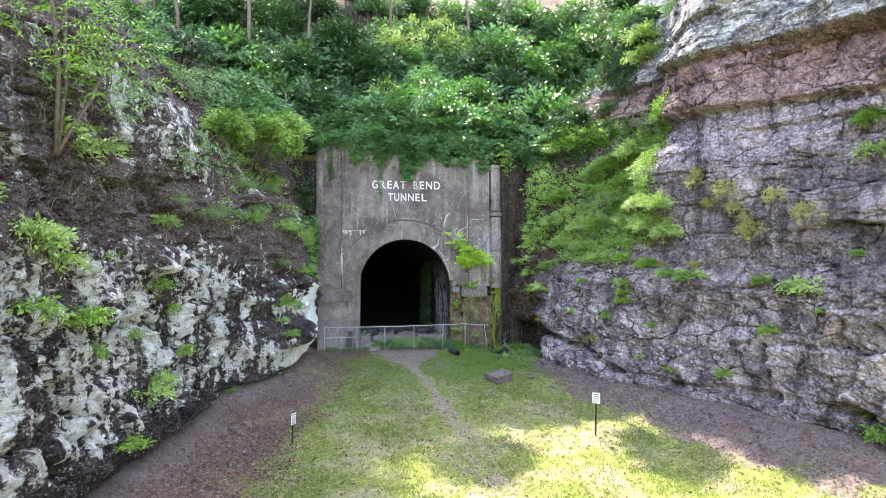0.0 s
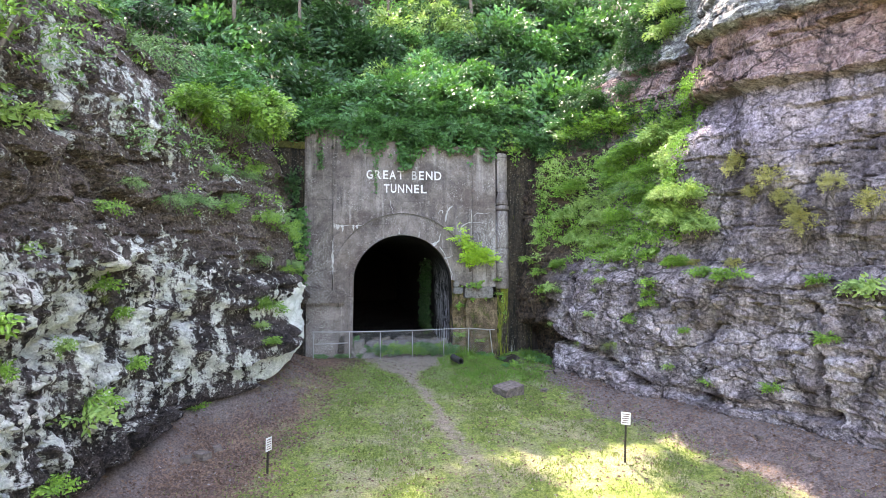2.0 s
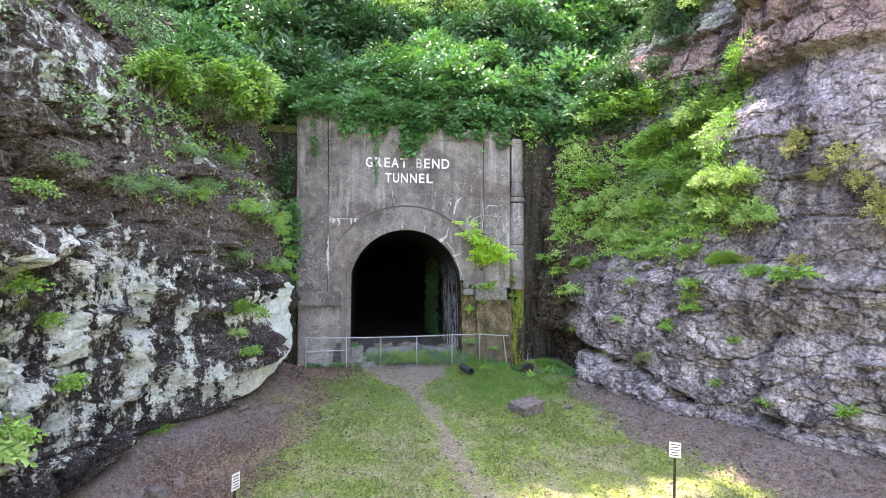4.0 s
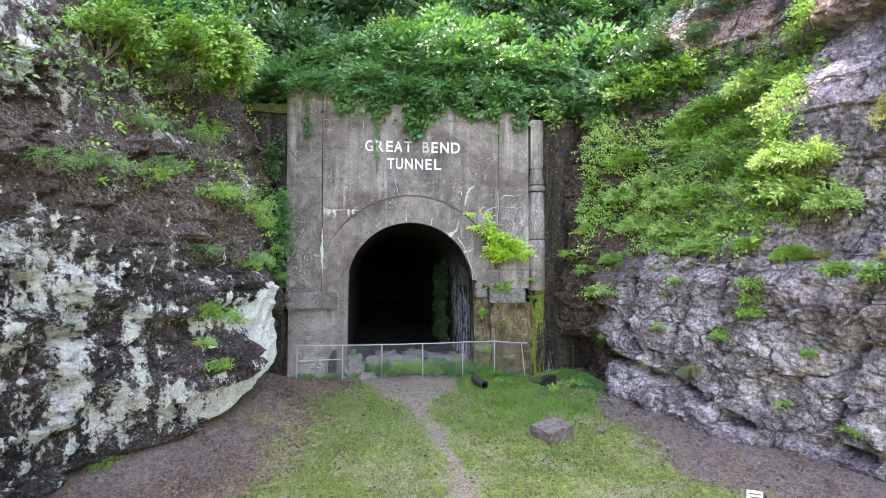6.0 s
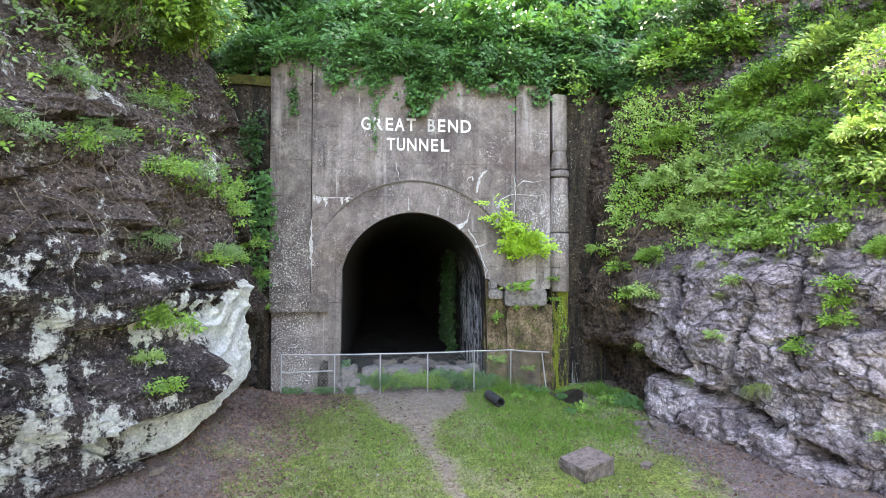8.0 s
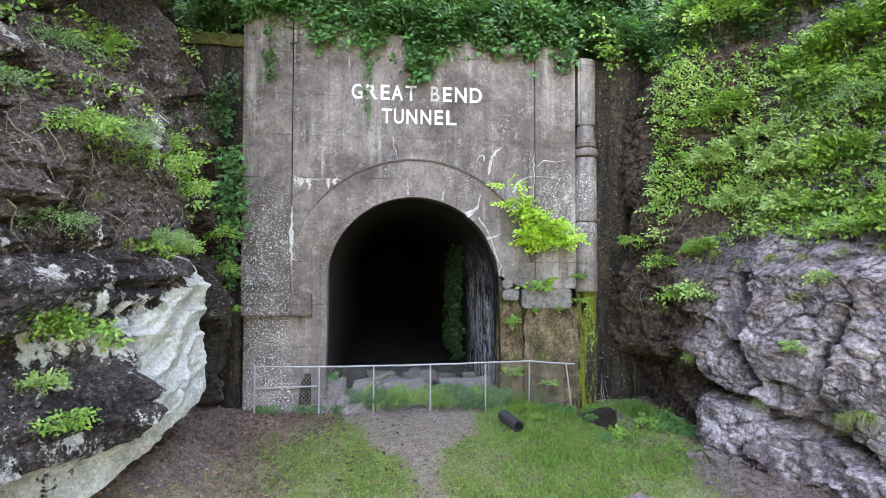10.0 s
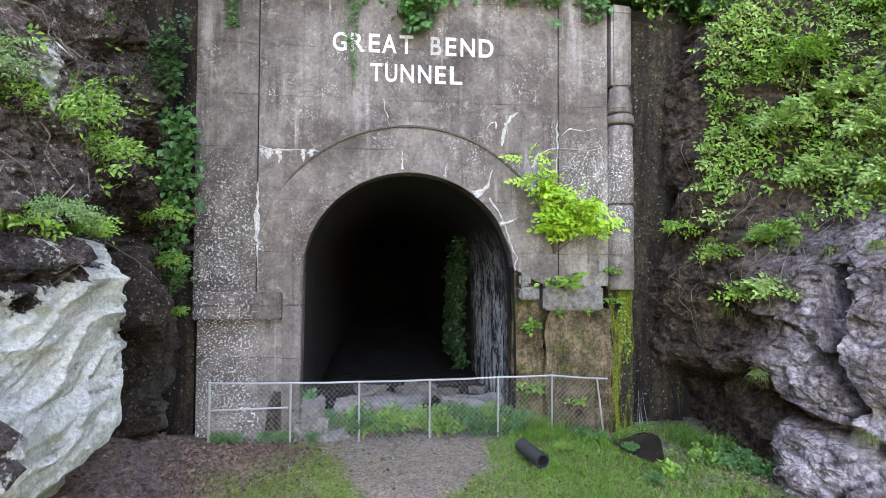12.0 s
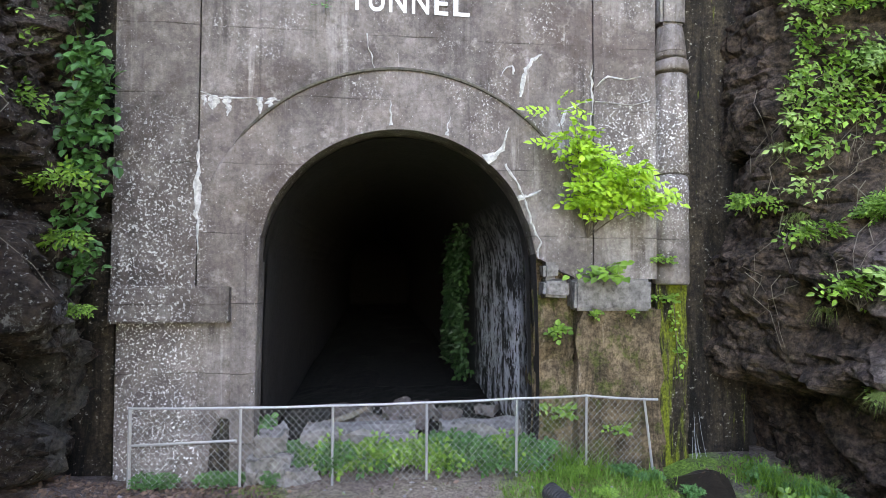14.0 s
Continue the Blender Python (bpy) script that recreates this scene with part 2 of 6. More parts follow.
def m_concrete(name="weathered portal concrete", dark=1.0, streaks=1.0):
    k = Mat(name, 0.9)
    x, y, z = k.xyz()
    d = dark
    n1, n2, n3 = k.noise(0.55, 9, 0.68, None, 0.6), k.noise(7, 9, 0.75), k.noise(60, 4, 0.7)
    st = k.noise(1.0, 6, 0.62, k.scaled(1.5, 1.5, 0.1), 0.4)
    st2 = k.noise(1.0, 5, 0.7, k.scaled(5.0, 5.0, 0.45), 0.3)
    col = k.mix(k.ramp(n1, 0.36, 0.66), (0.095 * d, 0.08 * d, 0.074 * d), (0.31 * d, 0.275 * d, 0.255 * d))
    col = k.mix(k.math("MULTIPLY", k.ramp(st, 0.54, 0.66), 0.5 * streaks), col, (0.075 * d, 0.066 * d, 0.063 * d))
    col = k.mix(k.math("MULTIPLY", k.math("MULTIPLY", k.ramp(st2, 0.55, 0.75), k.ramp(n1, 0.4, 0.6)), 0.45 * streaks), col, (0.06 * d, 0.055 * d, 0.055 * d))
    col = k.mix(k.math("MULTIPLY", k.ramp(st, 0.43, 0.34), 0.6 * streaks), col, (0.47 * d, 0.44 * d, 0.42 * d))
    col = k.mix(k.math("MULTIPLY", k.ramp(n2, 0.52, 0.7), 0.42), col, (0.08 * d, 0.066 * d, 0.058 * d))
    col = k.mix(k.math("MULTIPLY", k.ramp(n3, 0.55, 0.75), 0.35), col, (0.42 * d, 0.4 * d, 0.37 * d))
    wide = k.noise(0.33, 5, 0.6, None, 0.4)
    col = k.mix(k.math("MULTIPLY", k.ramp(wide, 0.5, 0.66), 0.55), col, (0.13 * d, 0.098 * d, 0.085 * d))
    mott = k.noise(2.6, 8, 0.72)
    col = k.mix(k.math("MULTIPLY", k.ramp(mott, 0.53, 0.66), 0.5), col, (0.07 * d, 0.06 * d, 0.057 * d))
    col = k.mix(k.math("MULTIPLY", k.ramp(mott, 0.44, 0.32), 0.55), col, (0.43 * d, 0.39 * d, 0.365 * d))
    run = k.noise(1.0, 7, 0.68, k.scaled(2.6, 2.6, 0.16), 0.5)
    col = k.mix(k.math("MULTIPLY", k.math("MULTIPLY", k.ramp(run, 0.56, 0.66), k.ramp(k.noise(0.4, 4), 0.42, 0.58)), 0.75 * streaks), col, (0.045 * d, 0.04 * d, 0.038 * d))
    col = k.mix(k.math("MULTIPLY", k.math("MULTIPLY", k.ramp(run, 0.4, 0.3), k.ramp(k.noise(0.45, 4), 0.48, 0.6)), 0.7 * streaks), col, (0.62 * d, 0.58 * d, 0.55 * d))
    lift = k.node("ShaderNodeMath")
    lift.operation = "FRACT"
    k.link(k.math("ADD", k.math("MULTIPLY", z, 0.86), k.math("MULTIPLY", k.noise(0.7, 4), 0.12)), lift.inputs[0])
    seam = k.math("MULTIPLY", k.ramp(lift.outputs[0], 0.02, 0.0), k.ramp(k.noise(1.1, 4), 0.42, 0.6))
    col = k.mix(k.math("MULTIPLY", seam, 0.8), col, (0.05 * d, 0.045 * d, 0.04 * d))
    lich = k.math("MAXIMUM", k.math("MULTIPLY", k.ramp(x, -2.9, -3.4), k.ramp(z, 7.2, 5.2)), k.math("MULTIPLY", k.ramp(x, 3.6, 4.2), k.math("MULTIPLY", k.ramp(z, 7.6, 6.8), k.ramp(z, 4.6, 5.4))))
    where = k.math("ADD", k.math("MULTIPLY", k.ramp(k.noise(0.8, 4), 0.52, 0.66), 0.6), k.math("MULTIPLY", lich, 0.8))
    speck = k.math("MULTIPLY", k.ramp(k.math("ADD", k.noise(24, 4, 0.65), k.math("MULTIPLY", lich, 0.02)), 0.58, 0.62), where)
    speck2 = k.ramp(k.noise(30, 2, 0.5), 0.71, 0.74)
    col = k.mix(k.math("MAXIMUM", speck, k.math("MULTIPLY", speck2, 0.8)), col, (0.74 * d, 0.74 * d, 0.72 * d))
    col = k.grit(col, 12, 0.8, 1.15)
    k.color(col)
    k.bump(k.math("ADD", k.math("ADD", n2, k.math("MULTIPLY", n3, 0.5)), k.math("MULTIPLY", seam, -1.0)), 0.7, 0.03)
    return k.m


def m_plain(name, a, b, scale=6, rough=0.8, metal=0.0, bump=0.3):
    k = Mat(name, rough)
    n = k.noise(scale, 7, 0.7)
    k.color(k.mix(k.ramp(n, 0.3, 0.7), a, b))
    k.b.inputs["Metallic"].default_value = metal
    if bump:
        k.bump(n, bump, 0.03)
    return k.m


def m_leaf(name, dark, light, back, trans=0.25, rough=0.38):
    k = Mat(name, rough)
    k.b.inputs["Specular IOR Level"].default_value = 0.4
    r = k.island()
    big = k.noise(0.6, 3)
    f = k.math("ADD", k.math("MULTIPLY", r, 0.65), k.math("MULTIPLY", k.ramp(big, 0.3, 0.7), 0.35))
    k.color(k.mix(f, dark, light))
    tr = k.node("ShaderNodeBsdfTranslucent")
    k.link(k.mix(f, tuple(c * 0.7 for c in back), back), tr.inputs["Color"])
    mx = k.node("ShaderNodeMixShader")
    mx.inputs[0].default_value = trans
    k.link(k.b.outputs[0], mx.inputs[1])
    k.link(tr.outputs[0], mx.inputs[2])
    k.link(mx.outputs[0], k.t.nodes["Material Output"].inputs["Surface"])
    return k.m


def m_tunnel():
    k = Mat("tunnel lining concrete with lime streaks", 0.85)
    x, y, z = k.xyz()
    st = k.noise(1.0, 8, 0.72, k.scaled(2.6, 2.6, 0.8), 0.6)
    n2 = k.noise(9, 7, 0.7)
    # near-black base: the tunnel's darkness is put into the concrete colour
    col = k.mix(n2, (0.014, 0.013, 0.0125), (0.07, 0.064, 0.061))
    w = k.math("MULTIPLY", k.ramp(k.math("ADD", st, k.math("MULTIPLY", k.math("SUBTRACT", k.noise(5, 8, 0.8), 0.5), 0.9)), 0.44, 0.5), k.math("MULTIPLY", k.ramp(x, 1.7, 2.3), k.math("MULTIPLY", k.ramp(z, 5.4, 3.6), k.math("MULTIPLY", k.ramp(y, 6.6, 5.4), k.ramp(y, 0.6, 1.3)))))
    w = k.math("MULTIPLY", w, k.ramp(k.noise(1.3, 6, 0.7), 0.4, 0.55))
    col = k.mix(w, col, (0.9, 0.92, 0.95))
    k.color(col)
    k.bump(n2, 0.5, 0.04)
    return k.m


CLIFF_L, CLIFF_R, SOIL, GROUND = m_cliff_left(), m_cliff_right(), m_soil(), m_ground()
BROWN_CONCRETE = m_concrete("brown stained concrete", 0.76, 1.0)
STAINED = m_concrete("streaked concrete", 1.1, 1.3)
RING = m_concrete("arch ring concrete", 1.05, 0.7)
CONCRETE, CONCRETE_DARK, TUNNEL = m_concrete(), m_concrete("dark wet concrete", 0.2, 0.6), m_tunnel()


def m_broken():
    k = Mat("broken brown concrete with moss", 0.9)
    x, y, z = k.xyz()
    n1, n2 = k.noise(1.4, 8, 0.7), k.noise(8, 8, 0.75)
    st = k.noise(1.0, 7, 0.75, k.scaled(2.4, 2.4, 0.5), 0.6)
    c = k.mix(k.ramp(n1, 0.35, 0.65), (0.05, 0.038, 0.024), (0.3, 0.22, 0.14))
    c = k.mix(k.math("MULTIPLY", k.ramp(st, 0.52, 0.64), 0.75), c, (0.025, 0.02, 0.015))
    c = k.mix(k.math("MULTIPLY", k.ramp(st, 0.42, 0.34), 0.7), c, (0.45, 0.37, 0.28))
    c = k.mix(k.math("MULTIPLY", k.ramp(k.noise(2.2, 7, 0.75), 0.5, 0.6), 0.8), c, (0.075, 0.1, 0.02))
    k.color(k.grit(c, 15, 0.5, 1.4))
    k.bump(n2, 0.9, 0.08)
    return k.m


BROKEN = m_broken()
PALE_CONCRETE = m_plain("pale broken concrete", (0.07, 0.066, 0.062), (0.33, 0.315, 0.3), 9, 0.9, 0, 0.5)
PAINT = m_plain("white sign paint", (0.55, 0.54, 0.52), (0.82, 0.82, 0.8), 22, 0.7, 0, 0.1)
PAINT_OLD = m_plain("flaked white paint", (0.24, 0.23, 0.22), (0.68, 0.67, 0.65), 13, 0.8, 0, 0.1)
LIME = m_plain("lime deposit", (0.24, 0.24, 0.23), (0.7, 0.7, 0.68), 14, 0.8, 0, 0.4)
GALV = m_plain("galvanised steel", (0.36, 0.37, 0.37), (0.54, 0.55, 0.55), 30, 0.5, 0.55, 0.05)
BLACK_PLASTIC = m_plain("black corrugated plastic", (0.02, 0.02, 0.022), (0.05, 0.05, 0.055), 8, 0.45, 0, 0.05)
BOULDER = m_plain("grey brown boulder", (0.06, 0.05, 0.045), (0.27, 0.225, 0.2), 8, 0.9, 0, 0.8)
POST_STEEL = m_plain("dark painted steel", (0.025, 0.022, 0.02), (0.07, 0.06, 0.05), 20, 0.6, 0.3, 0.1)
SIGN_WHITE = m_plain("white sign sheet", (0.7, 0.7, 0.68), (0.8, 0.8, 0.78), 12, 0.5, 0, 0.02)
SIGN_INK = m_plain("faded dark ink", (0.1, 0.06, 0.06), (0.2, 0.1, 0.09), 12, 0.6, 0, 0.02)
BARK = m_plain("grey brown bark", (0.06, 0.048, 0.04), (0.22, 0.185, 0.155), 9, 0.9, 0, 0.7)
DRY = m_plain("dry stems", (0.13, 0.11, 0.085), (0.3, 0.26, 0.2), 9, 0.9, 0, 0.2)
WATER = m_plain("wet dark mud", (0.012, 0.01, 0.008), (0.045, 0.036, 0.028), 4, 0.4, 0, 0.4)


def m_moss_wall(shift=0.0):
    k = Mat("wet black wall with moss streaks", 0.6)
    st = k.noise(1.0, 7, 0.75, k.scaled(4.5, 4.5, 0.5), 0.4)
    # near-black base: wet wall, and on the wing walls the slots' shade too
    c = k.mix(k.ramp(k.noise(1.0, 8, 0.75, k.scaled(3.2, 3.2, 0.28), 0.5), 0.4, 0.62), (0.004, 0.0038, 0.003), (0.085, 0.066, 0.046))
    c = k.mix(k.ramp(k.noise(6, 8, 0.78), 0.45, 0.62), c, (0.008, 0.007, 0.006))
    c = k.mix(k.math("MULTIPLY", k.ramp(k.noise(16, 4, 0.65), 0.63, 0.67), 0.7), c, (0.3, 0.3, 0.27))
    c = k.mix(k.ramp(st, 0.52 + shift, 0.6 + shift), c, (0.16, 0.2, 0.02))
    c = k.mix(k.math("MULTIPLY", k.ramp(st, 0.4, 0.28), 0.4), c, (0.1, 0.08, 0.06))
    k.color(k.grit(c, 16, 0.5, 1.4))
    k.bump(k.noise(8, 8, 0.75), 0.9, 0.06)
    return k.m


MOSS_WALL, WET_WALL = m_moss_wall(-0.05), m_moss_wall(0.1)
# near-black colour that stands for the unlit inside of the tunnel
NIGHT = m_plain("near-black tunnel darkness", (0.006, 0.006, 0.005), (0.02, 0.018, 0.016), 4, 0.95, 0, 0.3)
MOSS_TOP = m_plain("yellow green moss", (0.02, 0.022, 0.008), (0.12, 0.12, 0.035), 5, 0.95, 0, 0.8)
MOSS_SHADE = m_plain("moss and painted shade of the ring edge", (0.05, 0.046, 0.038), (0.15, 0.138, 0.105), 12, 0.95, 0, 0.5)
LEAF_MID = m_leaf("mid green leaves", (0.012, 0.055, 0.02), (0.13, 0.36, 0.11), (0.09, 0.3, 0.04), 0.22)
LEAF_FRESH = m_leaf("fresh green leaves", (0.022, 0.09, 0.016), (0.33, 0.6, 0.1), (0.15, 0.4, 0.04), 0.25)
LEAF_DARK = m_leaf("dark green leaves", (0.006, 0.03, 0.01), (0.055, 0.16, 0.05), (0.05, 0.16, 0.03), 0.2)
LEAF_LIME = m_leaf("yellow green leaves", (0.08, 0.22, 0.035), (0.46, 0.64, 0.22), (0.3, 0.5, 0.1), 0.25)
LEAF_BRIGHT = m_leaf("bright lime leaves", (0.2, 0.44, 0.03), (0.52, 0.8, 0.1), (0.4, 0.7, 0.05), 0.25)
LEAF_YELLOW = m_leaf("yellowing leaves", (0.2, 0.21, 0.06), (0.56, 0.52, 0.2), (0.5, 0.5, 0.12), 0.25)
LEAF_PALE = m_leaf("pale feathery leaves", (0.035, 0.11, 0.03), (0.27, 0.46, 0.17), (0.14, 0.3, 0.07), 0.22)
GRASS = m_leaf("grass blades", (0.07, 0.125, 0.028), (0.29, 0.35, 0.125), (0.25, 0.38, 0.06), 0.3, 0.6)
GRASS_LUSH = m_leaf("lush grass blades", (0.055, 0.16, 0.024), (0.24, 0.48, 0.08), (0.2, 0.4, 0.05), 0.3, 0.55)
LITTER = m_leaf("dry fallen leaves", (0.045, 0.027, 0.02), (0.36, 0.24, 0.18), (0.2, 0.1, 0.05), 0.1, 0.8)


# ---- helpers for meshes ----
def mesh_ob(name, verts, faces, mat, parent=None, label="", smooth=False):
    me = bpy.data.meshes.new(name)
    me.from_pydata([tuple(v) for v in verts] if not isinstance(verts, np.ndarray) else verts.tolist(), [],
                   faces if not isinstance(faces, np.ndarray) else faces.tolist())
    me.materials.append(mat)
    if smooth:
        me.polygons.foreach_set("use_smooth", [True] * len(me.polygons))
    me.update()
    ob = new(name, me)
    ob.parent = parent
    return tagged(ob, label)


def part(name, bm, mat, parent=None, label="", smooth=False):
    me = bpy.data.meshes.new(name)
    bm.to_mesh(me)
    bm.free()
    me.materials.append(mat)
    if smooth:
        me.polygons.foreach_set("use_smooth", [True] * len(me.polygons))
    ob = new(name, me)
    ob.parent = parent
    return tagged(ob, label)


def thing(name, label, category, group="", at=(0, 0, 0)):
    e = new(name)
    e.location = at
    e.empty_display_size = 0.2
    return tagged(e, label, category, group)


def box(x0, x1, y0, y1, z0, z1, bevel=0.02, rough=0.0, cuts=0, seed=0):
    """A bevelled and slightly uneven block."""
    bm = bmesh.new()
    bmesh.ops.create_cube(bm, size=1)
    for v in bm.verts:
        v.co = Vector((x0 + (v.co.x + 0.5) * (x1 - x0), y0 + (v.co.y + 0.5) * (y1 - y0), z0 + (v.co.z + 0.5) * (z1 - z0)))
    if cuts:
        bmesh.ops.subdivide_edges(bm, edges=bm.edges, cuts=cuts, use_grid_fill=True)
    elif bevel:
        bmesh.ops.bevel(bm, geom=bm.edges, offset=bevel, segments=2, affect="EDGES")
    if rough:
        for v in bm.verts:
            v.co += noise.noise_vector(v.co * 2.3 + Vector((seed * 7.1, 0, 0))) * rough + noise.noise_vector(v.co * 9 + Vector((0, seed * 3.3, 0))) * rough * 0.35
    return bm


def tube(points, radii, sides=5, name="stem"):
    """Verts and faces of a bent tube."""
    pts = [Vector(p) for p in points]
    vs, fs = [], []
    for i, p in enumerate(pts):
        d = (pts[min(i + 1, len(pts) - 1)] - pts[max(i - 1, 0)]).normalized()
        a = d.orthogonal().normalized()
        if i:
            a = (prev - d * prev.dot(d)).normalized()
        prev = a
        b = d.cross(a)
        r = radii[i] if isinstance(radii, (list, tuple)) else radii
        for k in range(sides):
            t = 2 * math.pi * k / sides
            vs.append(p + (a * math.cos(t) + b * math.sin(t)) * r)
    for i in range(len(pts) - 1):
        for k in range(sides):
            fs.append((i * sides + k, i * sides + (k + 1) % sides, (i + 1) * sides + (k + 1) % sides, (i + 1) * sides + k))
    fs.append(tuple(range(sides))[::-1])
    fs.append(tuple(len(vs) - sides + k for k in range(sides)))
    return vs, fs


def join(pieces):
    vs, fs = [], []
    for v, f in pieces:
        o = len(vs)
        vs += list(v)
        fs += [tuple(i + o for i in q) for q in f]
    return vs, fs


def lerp(x, xs, ys):
    if x <= xs[0]:
        return ys[0]
    for a, b, c, d in zip(xs, xs[1:], ys, ys[1:]):
        if x < b:
            return c + (d - c) * (x - a) / (b - a)
    return ys[-1]


def step(a, b, x):
    t = min(1.0, max(0.0, (x - a) / (b - a)))
    return t * t * (3 - 2 * t)


# ---- the cutting: ground, cliffs, hillside ----
def ground_z(x, y):
    z = lerp(y, (-400, -40, -30, -20, -12, -6.7, 0, 2, 60), (-3, -2.2, -1.9, -1.35, -0.7, -0.05, 0.5, 0.62, 0.62))
    zr = xr_base(y) - 0.3
    zl = xl_base(y) - 0.2
    if y > -45:
        z += lerp(y, (-15, -11, -7, -3), (0.85, 0.6, 0.12, 0.08)) * step(zr - 2.6, zr + 0.2, x) * step(1.0, -2.5, y)
        z += 0.95 * step(zl + 1.5, zl - 0.7, x) * step(1.0, -2.0, y)
    ditch = math.exp(-((x - 5.2 + 0.22 * (y + 1)) / 0.45) ** 2) * step(-6.5, -3.0, y) * step(1.5, 0, y)
    return z - 0.22 * ditch


def xl_base(y):
    return lerp(y, (-60, -30, -20, -16, -13, -9.5, -8.5, -7.4, -6.5, -5.0, -4.0, -3.4, -2.9, -2.2, -1.0, 0.6, 3.0),
                (-12, -9.6, -8.7, -8.2, -7.9, -7.25, -6.6, -5.3, -4.6, -4.3, -4.14, -4.42, -4.68, -4.75, -4.72, -4.75, -5.2))


def xr_base(y):
    return lerp(y, (-60, -30, -20, -14, -13, -11.6, -10.6, -9, -8, -6.7, -5, -3.4, -2.6, -1.5, -0.7, 0.8, 3.0),
                (18, 14.5, 13.0, 11.9, 11.6, 10.9, 10.1, 9.5, 8.95, 8.25, 7.65, 7.05, 6.7, 6.35, 6.2, 6.15, 6.3))


def blocks(p, scale, seed):
    """Offset and nearness to an edge for angular rock blocks."""
    d, pts = noise.voronoi(p * scale + Vector((seed, seed * 0.7, 0)))
    q = pts[0]
    h = math.sin(q.x * 12.9898 + q.y * 78.233 + q.z * 37.719) * 43758.5453
    return h - math.floor(h), d[1] - d[0]


def facets(p, scale, seed):
    """A tilted plane for each angular block, and the nearness to its edge."""
    q = p * scale + Vector((seed, seed * 0.7, seed * 1.3))
    d, pts = noise.voronoi(q)
    c = pts[0]
    h = [hash1(c.x * 1.7 + c.y * 3.1, c.z * 2.3 + k) - 0.5 for k in range(3)]
    e = q - c
    return h[0] + 1.5 * (h[1] * e.y + h[2] * e.z), d[1] - d[0]


def hash1(a, b=0.0):
    h = math.sin(a * 127.1 + b * 311.7) * 43758.5453
    return h - math.floor(h)


def beds(y, z, hgt, wid, seed):
    """Offset and nearness to a joint for bedded blocks in uneven courses."""
    q = Vector((y * 0.35, z * 0.5, seed))
    zz = (z + 0.35 * noise.noise(q) + 0.1 * noise.noise(q * 4)) / hgt
    row = math.floor(zz)
    w = wid * (0.6 + 0.9 * hash1(row, seed))
    yy = (y + 0.3 * noise.noise(q * 2.3) + wid * hash1(row, seed + 3)) / w
    col = math.floor(yy)
    fz, fy = zz - row, yy - col
    edge = min(min(fz, 1 - fz) * hgt, min(fy, 1 - fy) * w * 1.3)
    return hash1(row * 7.3 + col, seed + 1), edge, hash1(row, seed + 9)


def bedded_rock(y, z, seed):
    a, e, r1 = beds(y, z, 1.25, 2.3, seed)
    b, e2, r2 = beds(y, z, 0.47, 0.85, seed + 5)
    p = Vector((seed, y, z))
    r = (a - 0.5) * 0.4 + (r1 - 0.5) * 0.14 + (b - 0.5) * 0.17 + (r2 - 0.5) * 0.04
    r += 0.34 * noise.fractal(p * 0.45, 1.0, 2.0, 3) + 0.15 * noise.fractal(p * 1.7, 0.75, 2.1, 5)
    keep = 0.5 + 0.5 * noise.noise(p * 0.6)
    return r - 0.2 * keep * max(0.0, 1 - e / 0.08) - 0.09 * keep * max(0.0, 1 - e2 / 0.06)


def rough_rock(y, z, seed, amp=1.0, blk=0.42, fine=0.1, gap=0.16):
    p = Vector((seed, y, z))
    warp = noise.noise_vector(p * 0.7) * 0.12 + noise.noise_vector(p * 3.1) * 0.04
    a, e = facets(Vector((seed, y * 0.6, z * 0.8)) + warp, 0.85, seed)
    b, e2 = facets(Vector((seed, y * 0.9, z * 1.3)) + warp, 2.0, seed + 5)
    c3, e3 = facets(Vector((seed, y, z * 1.2)) + warp, 4.6, seed + 8)
    r = a * blk * 1.25 + b * blk * 0.55 + c3 * blk * 0.24
    r += 0.32 * noise.fractal(p * 0.45, 1.0, 2.0, 3) + fine * noise.fractal(p * 1.9, 0.8, 2.1, 5)
    r -= gap * max(0.0, 1 - e / 0.07) + 0.07 * max(0.0, 1 - e2 / 0.1)
    layer = math.floor(z * 1.25 + 0.5 * noise.noise(Vector((seed, y * 0.25, 0))))
    r += 0.09 * math.sin(layer * 12.7 + seed) + 0.04 * math.sin(math.floor(z * 3.7 + 0.4 * noise.noise(Vector((y * 0.4, 3, 0)))) * 7.3)
    return r * amp


